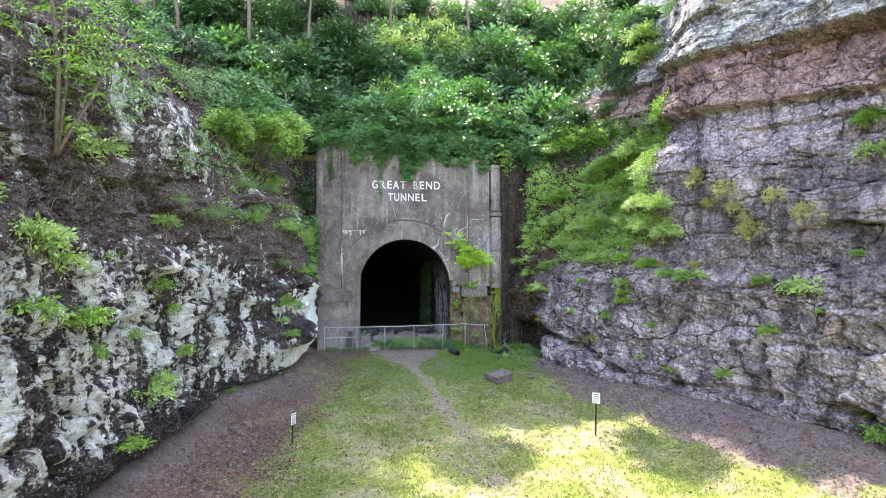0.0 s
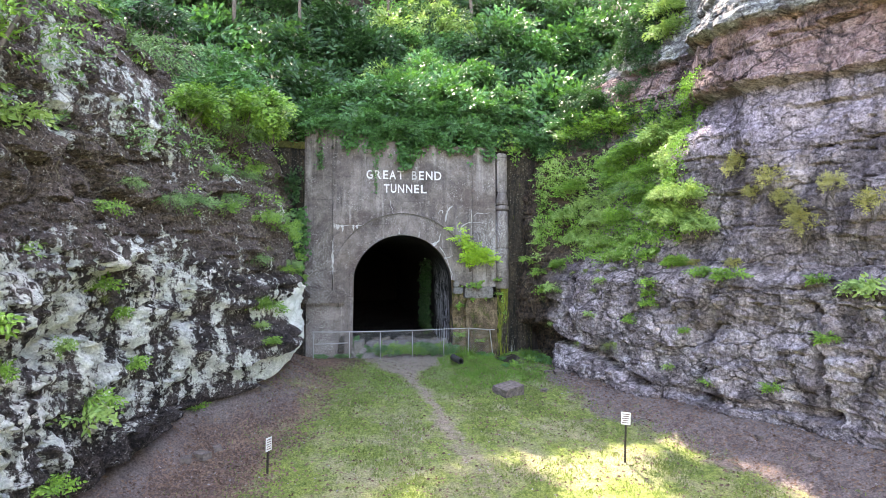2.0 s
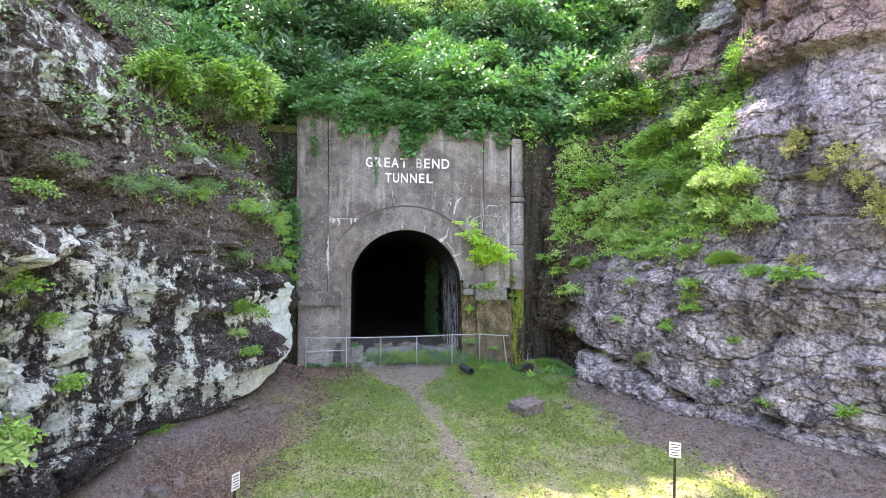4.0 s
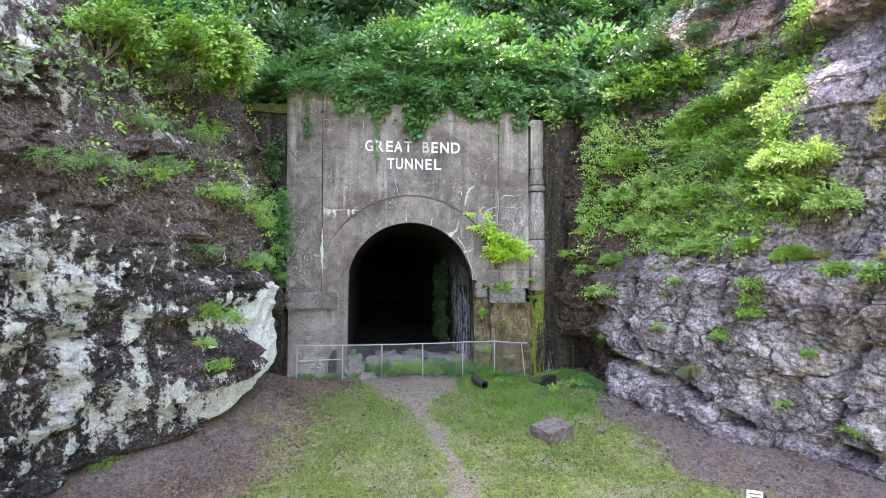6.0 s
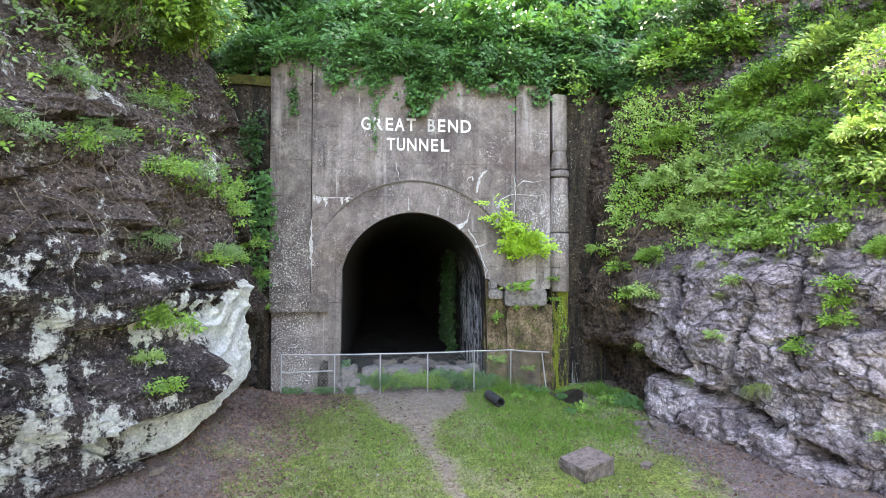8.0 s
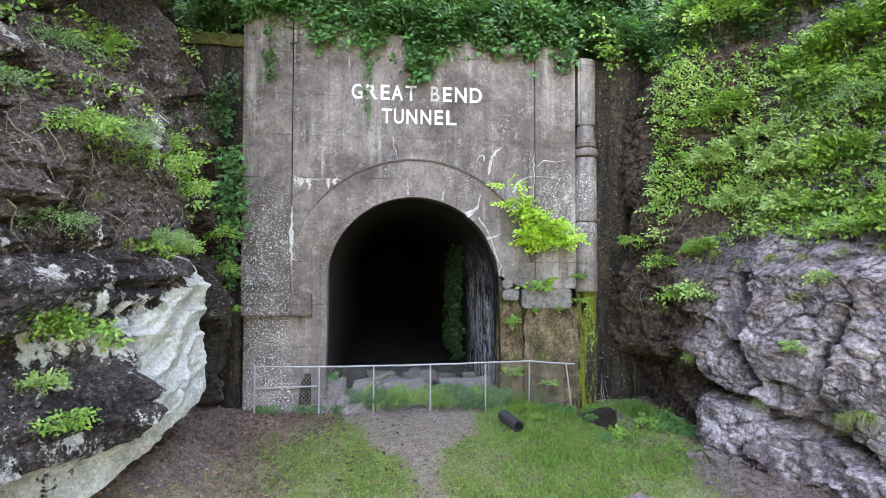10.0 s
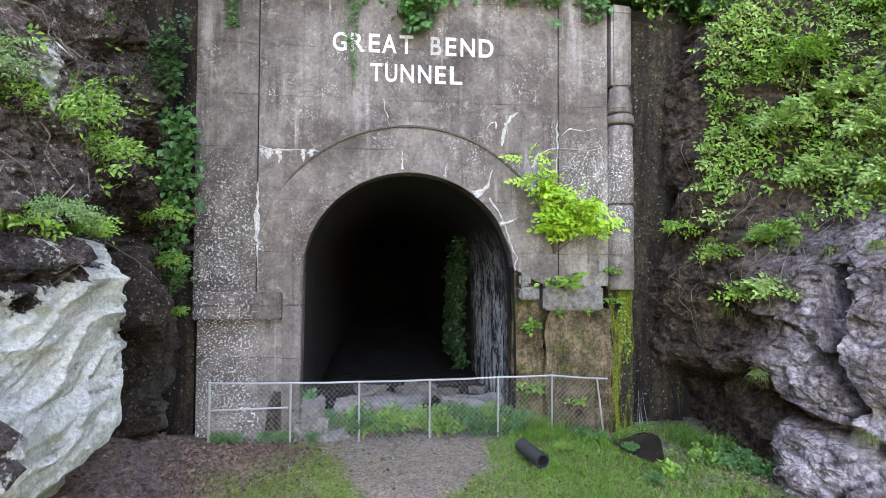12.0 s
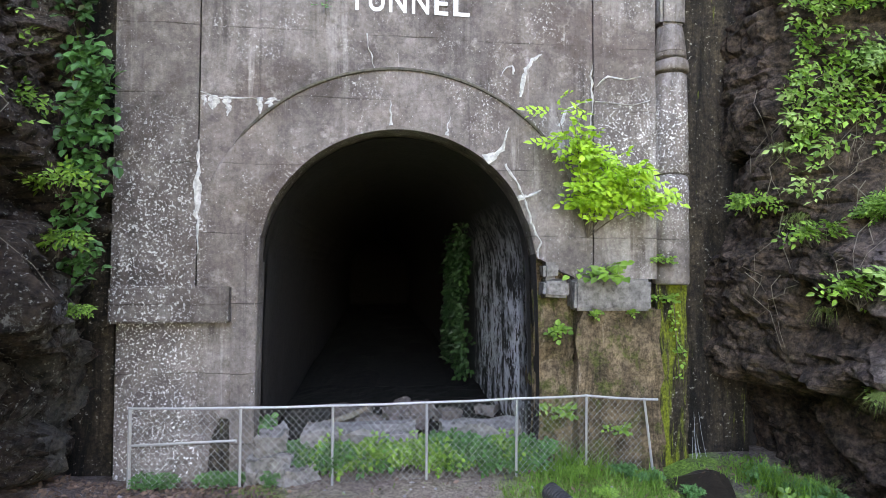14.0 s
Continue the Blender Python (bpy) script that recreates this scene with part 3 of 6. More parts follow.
def left_x(y, z):
    """The west rock face, undercut along its foot, with a pale nose beside the portal."""
    g = lerp(y, (-30, -18, -14.3, -11.5, -9.1, -7.8, -6.7, -5.4, -4, -3, -2.2, 0), (-1.6, -0.6, -0.15, 0.09, 0.46, 0.55, 0.9, 1.3, 1.73, 2.3, 1.2, 0.6))
    near = step(-9.5, -6.5, y)
    back = lerp(z, (-2, 4.6, 6.0, 7.5, 9.5, 12, 16, 24), (0, 0, 0.3, 0.55, 0.9, 1.9, 5.5, 17))
    back_n = lerp(z, (-2, 4.2, 4.8, 5.6, 6.6, 7.6, 9.5, 12, 16, 24), (0, 0, 0.2, 0.45, 0.8, 1.3, 2.5, 4.5, 8.5, 18))
    end = step(-2.6, -1.2, y)
    back_n = back_n * (1 - end) + end * lerp(z, (-2, 5, 7, 10, 12, 24), (0.0, 0.0, 0.45, 1.0, 2.0, 14))
    x = xl_base(y) - (back * (1 - near) + back_n * near)
    under = step(g + 0.3, g - 0.12, z)
    amp = 1.0 if z < 10 else 0.7
    f = pale_facet(y, z)
    calm = 1 - 0.75 * f
    x += rough_rock(y, z, 3.1, amp) * calm * (1 - 0.5 * under) - 0.8 * under
    if f > 0:
        # broken ledges across the fresh face
        w = noise.noise(Vector((y * 0.8, z * 0.8, 6.0)))
        s = (z - 0.42 * y + 0.8 * w + 0.12 * noise.noise(Vector((y * 3, z * 3, 2)))) * 1.15
        s2 = (z - 0.25 * y + 0.6 * noise.noise(Vector((y * 1.4, z * 1.4, 9)))) * 2.9
        x += f * (0.11 * (s - math.floor(s)) ** 3 - 0.04 + 0.045 * (s2 - math.floor(s2)) ** 3 * step(-0.2, 0.1, w))
        x += f * 0.06 * noise.fractal(Vector((y * 2.0, z * 2.6, 1)), 0.7, 2.1, 5)
    if near > 0 and z < 5.2:
        x -= 0.5 * math.exp(-(((y + 7.0) / 0.9) ** 2 + ((z - 3.45) / 0.55) ** 2))
        x += 0.3 * step(0.55, 0.3, max(abs(y + 7.25) * 0.5, abs(z - 2.3) * 0.72) + 0.2 * noise.noise(Vector((y * 1.5, z * 1.5, 3))))
        # dark bedding gap over the fresh face
        x -= 0.3 * math.exp(-((z - 4.75 - 0.05 * (y + 5)) / 0.13) ** 2) * step(-8.0, -7.0, y)
    return x


def pale_facet(y, z):
    """How far a place on the west face lies on the fresh pale break beside the portal."""
    if y < -9 or z > 5.6:
        return 0.0
    edge = lerp(z, (1.0, 1.5, 2.0, 2.25, 2.6, 3.15, 3.75, 4.15, 4.5, 4.9), (-6.9, -6.9, -6.75, -6.55, -6.3, -6.0, -5.45, -4.5, -3.9, -3.2))
    w = 0.35 * noise.fractal(Vector((y * 1.6, z * 1.6, 4)), 0.8, 2.1, 4)
    return step(-0.15, 0.2, y - edge + w) * step(-3.1, -3.5, y)


def dark_block(y, z):
    """Where the black, unstained block lies on the west face, and its ledge's painted shade."""
    if y < -10 or z > 6.5:
        return 0.0
    d = math.hypot((y + 7.3) / 1.1, (z - 2.75) / 0.75) + 0.8 * noise.fractal(Vector((y * 1.3, z * 1.3, 8)), 0.7, 2.1, 4)
    top = 0.7 * step(3.7, 4.2, z + 0.5 * noise.noise(Vector((y * 1.2, z, 5)))) * step(6.5, 5.4, z) * step(-9.5, -7.5, y)
    return max(step(1.3, 0.5, d), top) * (1 - pale_facet(y, z))


def right_x(y, z):
    """The east rock face: a pale foot, a dark slot above it, a grassy ledge, then red and grey beds."""
    near = step(-10.0, -5.0, y)
    zb = z - 0.113 * (max(-30.0, y) + 13) * step(6.0, 9.0, z)
    back = lerp(zb, (-2, 1, 4.4, 4.9, 8, 10.65, 10.85, 12.75, 13.0, 17, 24), (0, 0.0, 0.25, 0.7, 1.1, 1.6, 1.0, 1.3, 0.75, 1.6, 8))
    back_n = lerp(zb, (-2, 1, 4.3, 5.0, 8, 10.65, 10.85, 12.75, 13.0, 17, 24), (0, 0.0, 0.15, 0.9, 2.6, 3.8, 3.5, 4.2, 3.8, 5.0, 12))
    end = step(-2.8, -0.8, y)
    back_e = lerp(z, (-2, 4, 9, 12, 24), (0, 0.1, 0.5, 2.5, 12))
    x = xr_base(y) + (back * (1 - near) + back_n * near) * (1 - end) + back_e * end
    foot = lerp(y, (-30, -18, -13, -9.5, -7.5, -5.7, -4, -2.1, 0), (0.3, 0.5, 0.5, 0.33, 0.43, 1.05, 1.37, 1.8, 1.9))
    foot += 0.12 * noise.fractal(Vector((y * 0.9, 3, 1)), 0.8, 2, 4)
    slot = step(-0.16, -0.08, z - foot) * step(0.3, 0.1, z - foot) * step(-1.6, -2.6, y)
    under = step(foot, foot - 0.12, z)
    x += 0.55 * slot * (0.25 + 0.75 * step(-0.15, 0.15, noise.noise(Vector((y * 0.7, 4, 2))) + 0.3 * step(-8, -6, y))) - 0.03 * under * step(-1.6, -2.6, y)
    # wet hollow under the overhang beside the portal
    x += 0.9 * step(-3.0, -2.3, y + 0.3 * noise.noise(Vector((z * 2, 1, 5)))) * step(2.45, 2.2, z + 0.14 * y + 0.35 + 0.2 * noise.noise(Vector((y * 2, 1, 3))))
    # upright clefts
    jog = 0.16 * noise.noise(Vector((z * 1.3, 2, 7))) + 0.07 * noise.noise(Vector((z * 4, 2, 7)))
    for y0, lean, wid, deep, z0, z1 in ((-3.85, 0.22, 0.15, 1.3, 2.0, 4.1), (-3.55, 0.36, 0.13, 1.3, 1.3, 2.7), (-5.6, -0.25, 0.08, 0.8, 1.8, 3.6), (-9.6, -0.2, 0.22, 0.35, 0.2, 4.4), (-6.7, 0.1, 0.12, 0.4, 2.2, 4.4), (-12.4, 0.12, 0.2, 0.35, 0.4, 3.6)):
        if abs(y - y0) < 1.5:
            x += deep * step(wid, wid * 0.45, abs(y - y0 - lean * (z - 3) + jog)) * step(z1 + 0.3, z1, z) * step(z0 - 0.2, z0 + 0.2, z)
    w = 0.75 * step(6.0, 4.6, z)
    x -= bedded_rock(y, z, 9.7) * (1 - w) + (1.1 * w * rough_rock(y, z, 9.7, 0.9, 0.34, 0.06, 0.05) if w > 0 else 0.0)
    return x


def grid_mesh(name, us, vs, fn, mat, label="", smooth=False, flip=False):
    pts = np.empty((len(us) * len(vs), 3))
    i = 0
    for u in us:
        for v in vs:
            pts[i] = fn(u, v)
            i += 1
    n = len(vs)
    a = (np.arange(len(us) - 1)[:, None] * n + np.arange(n - 1)[None, :]).ravel()
    q = np.stack((a, a + 1, a + n + 1, a + n), 1) if flip else np.stack((a, a + n, a + n + 1, a + 1), 1)
    return mesh_ob(name, pts, q, mat, None, label, smooth)


def spaced(*runs):
    out = []
    for a, b, d in runs:
        n = max(1, round(abs(b - a) / d))
        out += [a + (b - a) * k / n for k in range(n)]
    return out + [runs[-1][1]]


YS = spaced((-60, -32, 0.8), (-32, -19, 0.16), (-19, 0.9, 0.07), (0.9, 3.0, 0.3))
ZS = spaced((-2.6, -0.5, 0.2), (-0.5, 9.0, 0.07), (9.0, 15.0, 0.1), (15.0, 24, 0.6))
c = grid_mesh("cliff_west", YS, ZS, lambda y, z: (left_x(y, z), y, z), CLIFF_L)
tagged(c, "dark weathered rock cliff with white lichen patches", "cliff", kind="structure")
stain = np.array([(pale_facet(y, z), dark_block(y, z)) for y in YS for z in ZS], dtype=np.float32)
for i, nm in enumerate(("pale", "dark")):
    c.data.attributes.new(nm, "FLOAT", "POINT").data.foreach_set("value", np.ascontiguousarray(stain[:, i]))
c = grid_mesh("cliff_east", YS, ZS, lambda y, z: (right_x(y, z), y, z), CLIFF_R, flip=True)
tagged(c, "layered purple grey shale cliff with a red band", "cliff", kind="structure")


def hill_z(x, y):
    z = lerp(y, (0.4, 1.5, 4, 10, 20, 45, 80, 400), (10.8, 11.3, 13.2, 19, 29, 46, 55, 60))
    return z + 0.7 * noise.fractal(Vector((x * 0.2, y * 0.2, 4)), 1, 2, 4)


def hill_pt(x, y):
    return (x, y, hill_z(x, y))


h = grid_mesh("hillside", spaced((-160, -30, 10), (-30, 30, 0.6), (30, 160, 10)), spaced((0.5, 12, 0.4), (12, 60, 2), (60, 400, 40)), hill_pt, SOIL, smooth=True)
tagged(h, "steep wooded hillside of dark soil above the portal", "hillside", kind="structure")
for nm, sgn, xs in (("hill_west", -1, left_x), ("hill_east", 1, right_x)):
    def side_pt(u, y, sgn=sgn, xs=xs):
        x = xs(y, 23.6) + sgn * u
        return (x, y, 23.4 + 0.35 * u - 0.0009 * u * u)
    h = grid_mesh(nm, spaced((0, 30, 2), (30, 190, 20)), spaced((-60, 3, 3), (3, 20, 6)), side_pt, SOIL, smooth=True, flip=sgn > 0)
    tagged(h, "wooded slope of dark soil above the cliff", "hillside", kind="structure")


def back_pt(sgn, seed):
    def fn(u, z):
        y = 1.15 + 0.1 * (z - 6) * (z > 6) + rough_rock(u, z, seed, 0.9)
        return (sgn * u, y, z)
    return fn


b = grid_mesh("cliff_back_west", spaced((4.4, 20, 0.2)), spaced((-0.5, 12.2, 0.16)), back_pt(-1, 5.2), CLIFF_L, flip=True)
tagged(b, "dark rock face beside the portal", "cliff", kind="structure")
b = grid_mesh("cliff_back_east", spaced((5.6, 22, 0.2)), spaced((-0.5, 12.4, 0.16)), back_pt(1, 8.4), CLIFF_L)
tagged(b, "dark rock face beside the portal", "cliff", kind="structure")

# ground
GX = spaced((-400, -40, 40), (-40, -12, 4), (-12, 15, 0.13), (15, 40, 4), (40, 400, 40))
GY = spaced((-400, -60, 40), (-60, -32, 2), (-32, -20, 0.3), (-20, 1.2, 0.13), (1.2, 3, 0.5))


def ground_pt(x, y):
    b = 0.035 * noise.fractal(Vector((x * 0.9, y * 0.9, 0)), 1, 2, 4) + 0.01 * noise.noise(Vector((x * 6, y * 6, 2)))
    return (x, y, ground_z(x, y) + b)


ground = grid_mesh("ground", GX, GY, ground_pt, GROUND, smooth=True)
tagged(ground, "worn grass clearing with dirt edges and a trodden path", "ground", kind="structure")


def path_x(y):
    return lerp(y, (-30, -16, -12, -9, -7, -4.9, -2, 0), (0.8, 1.1, 1.2, 0.95, 0.6, 0.42, 0.1, 0))


def masks(x, y):
    ge = lerp(y, (-30, -14, -10, -2.8, -0.5), (-6.8, -5.6, -4.4, -3.5, -2.6))
    gr = lerp(y, (-30, -17, -13, -8, -3, -0.8), (11.5, 10.2, 8.3, 6.1, 5.6, 5.6))
    w = noise.fractal(Vector((x * 0.5, y * 0.5, 7)), 1, 2, 4) * 0.9
    g = step(ge - 1.8, ge + 1.4, x + w) * step(gr + 2.0, gr - 1.4, x + w)
    pw = lerp(y, (-30, -16, -12, -9, -5, -3, -1.6, -0.5), (0.7, 0.7, 0.6, 0.25, 0.2, 0.45, 1.4, 1.8))
    p = step(pw + 0.35, pw - 0.3, abs(x - path_x(y) + w * (0.3 + 0.5 * step(-4, -1.5, y)))) * step(0.8, -0.2, y) * (1 - 0.45 * step(-9, -11, y))
    g *= 1 - 0.65 * step(-1.0, 0.2, y)
    lit = step(ge + 1.5, ge - 0.5, x + w) * 0.95 + 0.3 * step(gr - 0.8, gr + 1.2, x)
    lit *= 1 - 0.55 * step(xl_base(y) + 1.0, xl_base(y), x + 0.5 * w)
    ms = step(1.6, 3.0, x + w) * step(7.6, 5.0, x + 1.6 * w) * step(-5.6, -3.4, y) * 1.0
    ms = max(ms, 0.55 * step(-8.5, -5, y) * step(-3.0, -1.0, x) * step(5.5, 3.5, x) * (1 - p))
    return g, p, min(1, lit), ms


co = np.empty(len(ground.data.vertices) * 3)
ground.data.vertices.foreach_get("co", co)
vals = np.array([masks(a[0], a[1]) for a in co.reshape(-1, 3)])
for i, nm in enumerate(("grass", "path", "litter", "moss")):
    ground.data.attributes.new(nm, "FLOAT", "POINT").data.foreach_set("value", vals[:, i].astype(np.float32))


# ---- tunnel portal ----
CX, CZ, RAD = 0.2, 4.0, 2.42
portal = thing("tunnel_portal", "grey weathered concrete railway tunnel portal with painted lettering", "tunnel portal", at=(0, 0.4, 0.3))
PY = 0.1


def panel(name, x0, x1, low, high, y0=PY, thick=0.5, mat=None, dx=0.1, dz=0.16, rough=0.012, label=""):
    """An upright slab whose lower edge follows low(x) and whose upper edge follows high(x)."""
    nx = max(2, round((x1 - x0) / dx))
    xs = [x0 + (x1 - x0) * i / nx for i in range(nx + 1)]
    nz = max(2, round((high((x0 + x1) / 2) - min(low(x) for x in xs)) / dz))
    vs, fs = [], []
    for back in (0, 1):
        for x in xs:
            a, b = low(x), high(x)
            for k in range(nz + 1):
                z = a + (b - a) * k / nz
                dy = 0 if back else rough * noise.fractal(Vector((x * 2, z * 2, 1)), 1, 2, 3)
                edge = 0.02 if (not back and (x in (x0, x1) or k in (0, nz))) else 0
                vs.append((x, y0 + back * thick + dy + edge, z))
    m = nz + 1
    half = len(xs) * m
    for i in range(nx):
        for k in range(nz):
            q = (i * m + k, (i + 1) * m + k, (i + 1) * m + k + 1, i * m + k + 1)
            fs += [q, tuple(j + half for j in q[::-1])]
        for k in (0, nz):
            q = (i * m + k, (i + 1) * m + k, (i + 1) * m + k + half, i * m + k + half)
            fs.append(q if k else q[::-1])
    for i in (0, nx):
        for k in range(nz):
            q = (i * m + k, i * m + k + 1, i * m + k + 1 + half, i * m + k + half)
            fs.append(q if i == 0 else q[::-1])
    return mesh_ob(name, [(a, b - 0.4, c - 0.3) for a, b, c in vs], fs, mat or CONCRETE, portal, label)


def top_edge(x):
    return lerp(x, (-4.5, -3.1, -1.2, 0.3, 4.9), (11.75, 11.62, 11.2, 10.95, 10.87)) + 0.03 * noise.noise(Vector((x * 1.5, 0, 0)))


def arch_low(x):
    d = x - CX
    if abs(d) >= RAD:
        if x > 0:
            return 4.25 - 0.55 * (x - 2.62) + 0.06 * noise.noise(Vector((x * 6, 2, 0)))
        return 0.2
    return CZ + math.sqrt(RAD * RAD - d * d)


def ragged(z, amp, s):
    return lambda x: z + amp * noise.noise(Vector((x * 4.5, s, 0)))


panel("left_panel", -4.5, -3.185, lambda x: 3.7, top_edge, y0=PY + 0.01, mat=BROWN_CONCRETE, label="brown stained concrete side panel")
panel("centre_panel", -3.155, CX - RAD, lambda x: 3.7, top_edge)
panel("centre_panel", CX - RAD, CX + RAD, arch_low, top_edge, dx=0.06)
panel("centre_panel", CX + RAD, 3.675, lambda x: min(arch_low(x), 4.3), top_edge)
panel("right_panel", 3.705, 4.9, lambda x: 3.85, top_edge, y0=PY + 0.01)
panel("jamb", -2.6, -2.22, lambda x: 0.2, lambda x: 3.7)
panel("pedestal", -4.42, -2.6, lambda x: 0.2, lambda x: 3.12, y0=PY + 0.06, rough=0.012, mat=STAINED)
part("ledge", box(-4.44, -2.6, PY - 0.6, PY - 0.1, 3.12 - 0.3, 3.72 - 0.3, 0.035), BROWN_CONCRETE, portal)


def arc_ring(r0, r1, a0, a1, y0, y1, n=48):
    vs, fs = [], []
    for i in range(n + 1):
        a = a0 + (a1 - a0) * i / n
        rr = r1 + 0.015 * noise.noise(Vector((a * 9, 1, 0)))
        t = min(a - a0, a1 - a)
        yf = y1 + (y0 - y1) * step(-0.02, 0.3, t) + 0.0
        for r, y in ((r0, yf), (rr - 0.02, yf), (rr, min(y1, yf + 0.02)), (rr, y1), (r0, y1)):
            vs.append((CX + r * math.cos(a), y - 0.4, CZ + r * math.sin(a) - 0.3))
    for i in range(n):
        for k in range(5):
            fs.append((i * 5 + k, (i + 1) * 5 + k, (i + 1) * 5 + (k + 1) % 5, i * 5 + (k + 1) % 5))
    fs += [(4, 3, 2, 1, 0), tuple(n * 5 + k for k in range(5))]
    return vs, fs


mesh_ob("arch_ring", *arc_ring(RAD - 0.01, 3.46, radians(22), radians(166), PY - 0.13, PY + 0.03), RING, portal, "raised concrete arch ring")
# added dark line along the ring: moss, and the ledge's shade as colour
mesh_ob("ring_edge_line", *arc_ring(3.43, 3.48, radians(30), radians(152), PY - 0.17, PY + 0.02), MOSS_SHADE, portal, "mossy edge of the arch ring")
# the lining, in stepped rings
def lining(name, r, y0, y1, ny, mat, parent, jitter=0.02, thick=0.0):
    prof = [(-r, 0.0)] + [(-r - 0.05 * math.sin(math.pi * k / 6), 4.0 * k / 6) for k in range(1, 6)]
    prof += [(-r * math.cos(math.pi * k / 28), CZ + r * math.sin(math.pi * k / 28)) for k in range(29)]
    prof += [(r + 0.05 * math.sin(math.pi * k / 6), 4.0 * k / 6) for k in range(5, 0, -1)] + [(r, 0.0)]
    vs, fs = [], []
    for j in range(ny + 1):
        y = y0 + (y1 - y0) * (j / ny) ** 1.6
        for x, z in prof:
            v = Vector((CX + x, y, z))
            v += noise.noise_vector(v * 1.1) * jitter
            vs.append(v)
    m = len(prof)
    for j in range(ny):
        for k in range(m - 1):
            fs.append((j * m + k, j * m + k + 1, (j + 1) * m + k + 1, (j + 1) * m + k))
    return mesh_ob(name, vs, fs, mat, parent, smooth=False)


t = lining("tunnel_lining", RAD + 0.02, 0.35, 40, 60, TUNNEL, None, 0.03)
tagged(t, "stained concrete tunnel lining, darkness painted in, with white lime streaks", "tunnel", kind="structure")
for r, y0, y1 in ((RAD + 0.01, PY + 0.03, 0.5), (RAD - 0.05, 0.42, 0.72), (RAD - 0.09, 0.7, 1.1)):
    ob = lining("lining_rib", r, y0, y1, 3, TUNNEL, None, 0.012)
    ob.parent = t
# floor painted black in place of the shade inside the tunnel
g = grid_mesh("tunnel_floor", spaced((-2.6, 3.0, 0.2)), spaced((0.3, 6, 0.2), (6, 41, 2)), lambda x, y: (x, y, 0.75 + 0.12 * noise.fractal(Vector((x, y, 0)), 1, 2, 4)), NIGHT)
tagged(g, "tunnel floor with the tunnel's darkness painted in", "floor", kind="structure")
# added black sheet, keeps sky light out of the far end
e = mesh_ob("tunnel_blackout", [(-6, 39, -2), (6.4, 39, -2), (6.4, 39, 12), (-6, 39, 12)], [(0, 1, 2, 3)], NIGHT)
tagged(e, "unseen black sheet added to close off the tunnel", "wall", kind="structure")
# earth behind the portal face
e = part("wall_back", box(-5.6, -2.35, 0.62, 8, -0.5, 10.9, 0.02), CONCRETE_DARK)
tagged(e, "dark masonry behind the portal", "wall", kind="structure")
e = part("wall_back", box(2.75, 8.5, 0.75, 8, -0.5, 10.8, 0.02), CONCRETE_DARK)
tagged(e, "dark masonry behind the portal", "wall", kind="structure")
e = part("wall_back", box(-2.35, 2.75, 0.62, 8, 6.55, 10.85, 0.02), CONCRETE_DARK)
tagged(e, "dark masonry behind the portal", "wall", kind="structure")

# right side: pier, blocks, broken lower wall
def drum(z0, z1, r0, r1, seed, cuts=6):
    """An upright worn drum of the side pier."""
    vs, fs = [], []
    n = 22
    rings = [(z0, r0 - 0.03), (z0 + 0.03, r0)] + [(z0 + (z1 - z0) * k / cuts, r0 + (r1 - r0) * k / cuts) for k in range(1, cuts)] + [(z1 - 0.03, r1), (z1, r1 - 0.04)]
    for z, r in rings:
        for k in range(n):
            a = 2 * math.pi * k / n
            p = Vector((5.275 + r * math.cos(a), PY - 0.18 + r * math.sin(a), z - 0.3))
            vs.append(p + noise.noise_vector(p * 4 + Vector((seed, 0, 0))) * 0.018)
    for j in range(len(rings) - 1):
        for k in range(n):
            fs.append((j * n + k, j * n + (k + 1) % n, (j + 1) * n + (k + 1) % n, (j + 1) * n + k))
    fs += [tuple(range(n))[::-1], tuple((len(rings) - 1) * n + k for k in range(n))]
    return vs, fs


mesh_ob("pier", *drum(3.75, 5.78, 0.33, 0.33, 1), RING, portal, "rounded concrete side pier", True)
mesh_ob("pier", *drum(5.8, 7.68, 0.33, 0.32, 2), CONCRETE, portal, "rounded concrete side pier", True)
mesh_ob("pier_cap", *drum(7.72, 7.95, 0.36, 0.34, 3, 2), RING, portal, "", True)
mesh_ob("pier_top", *drum(7.98, 8.62, 0.32, 0.24, 4, 4), CONCRETE, portal, "broken top of the side pier", True)
part("pier_top", box(5.0, 5.5, PY - 0.42, PY + 0.3, 8.6 - 0.3, 10.6 - 0.3, 0.05, 0.03, 0, 4), CONCRETE, portal)
part("ledge", box(3.28, 4.72, PY - 0.55, PY - 0.05, 3.3 - 0.3, 3.86 - 0.3, 0.05, 0.03, 0, 5), PALE_CONCRETE, portal, "pale broken concrete ledge block")
part("broken_block", box(2.72, 3.2, PY - 0.5, PY - 0.1, 3.52 - 0.3, 3.84 - 0.3, 0.05, 0.05, 0, 6), PALE_CONCRETE, portal, "pale cracked concrete block")
part("broken_block", box(2.72, 3.02, PY - 0.5, PY - 0.1, 3.84 - 0.3, 4.15 - 0.3, 0.06, 0.05, 0, 8), PALE_CONCRETE, portal, "pale cracked concrete block")
part("broken_wall", box(3.4, 4.95, PY - 0.42, PY + 0.2, 0.0 - 0.3, 3.3 - 0.3, 0, 0.1, 10, 7), BROKEN, portal, "rough brown broken concrete")
part("broken_wall", box(2.66, 3.45, PY - 0.12, PY + 0.4, 0.0 - 0.3, 4.3 - 0.3, 0, 0.14, 10, 9), BROKEN, portal, "rough brown broken concrete")
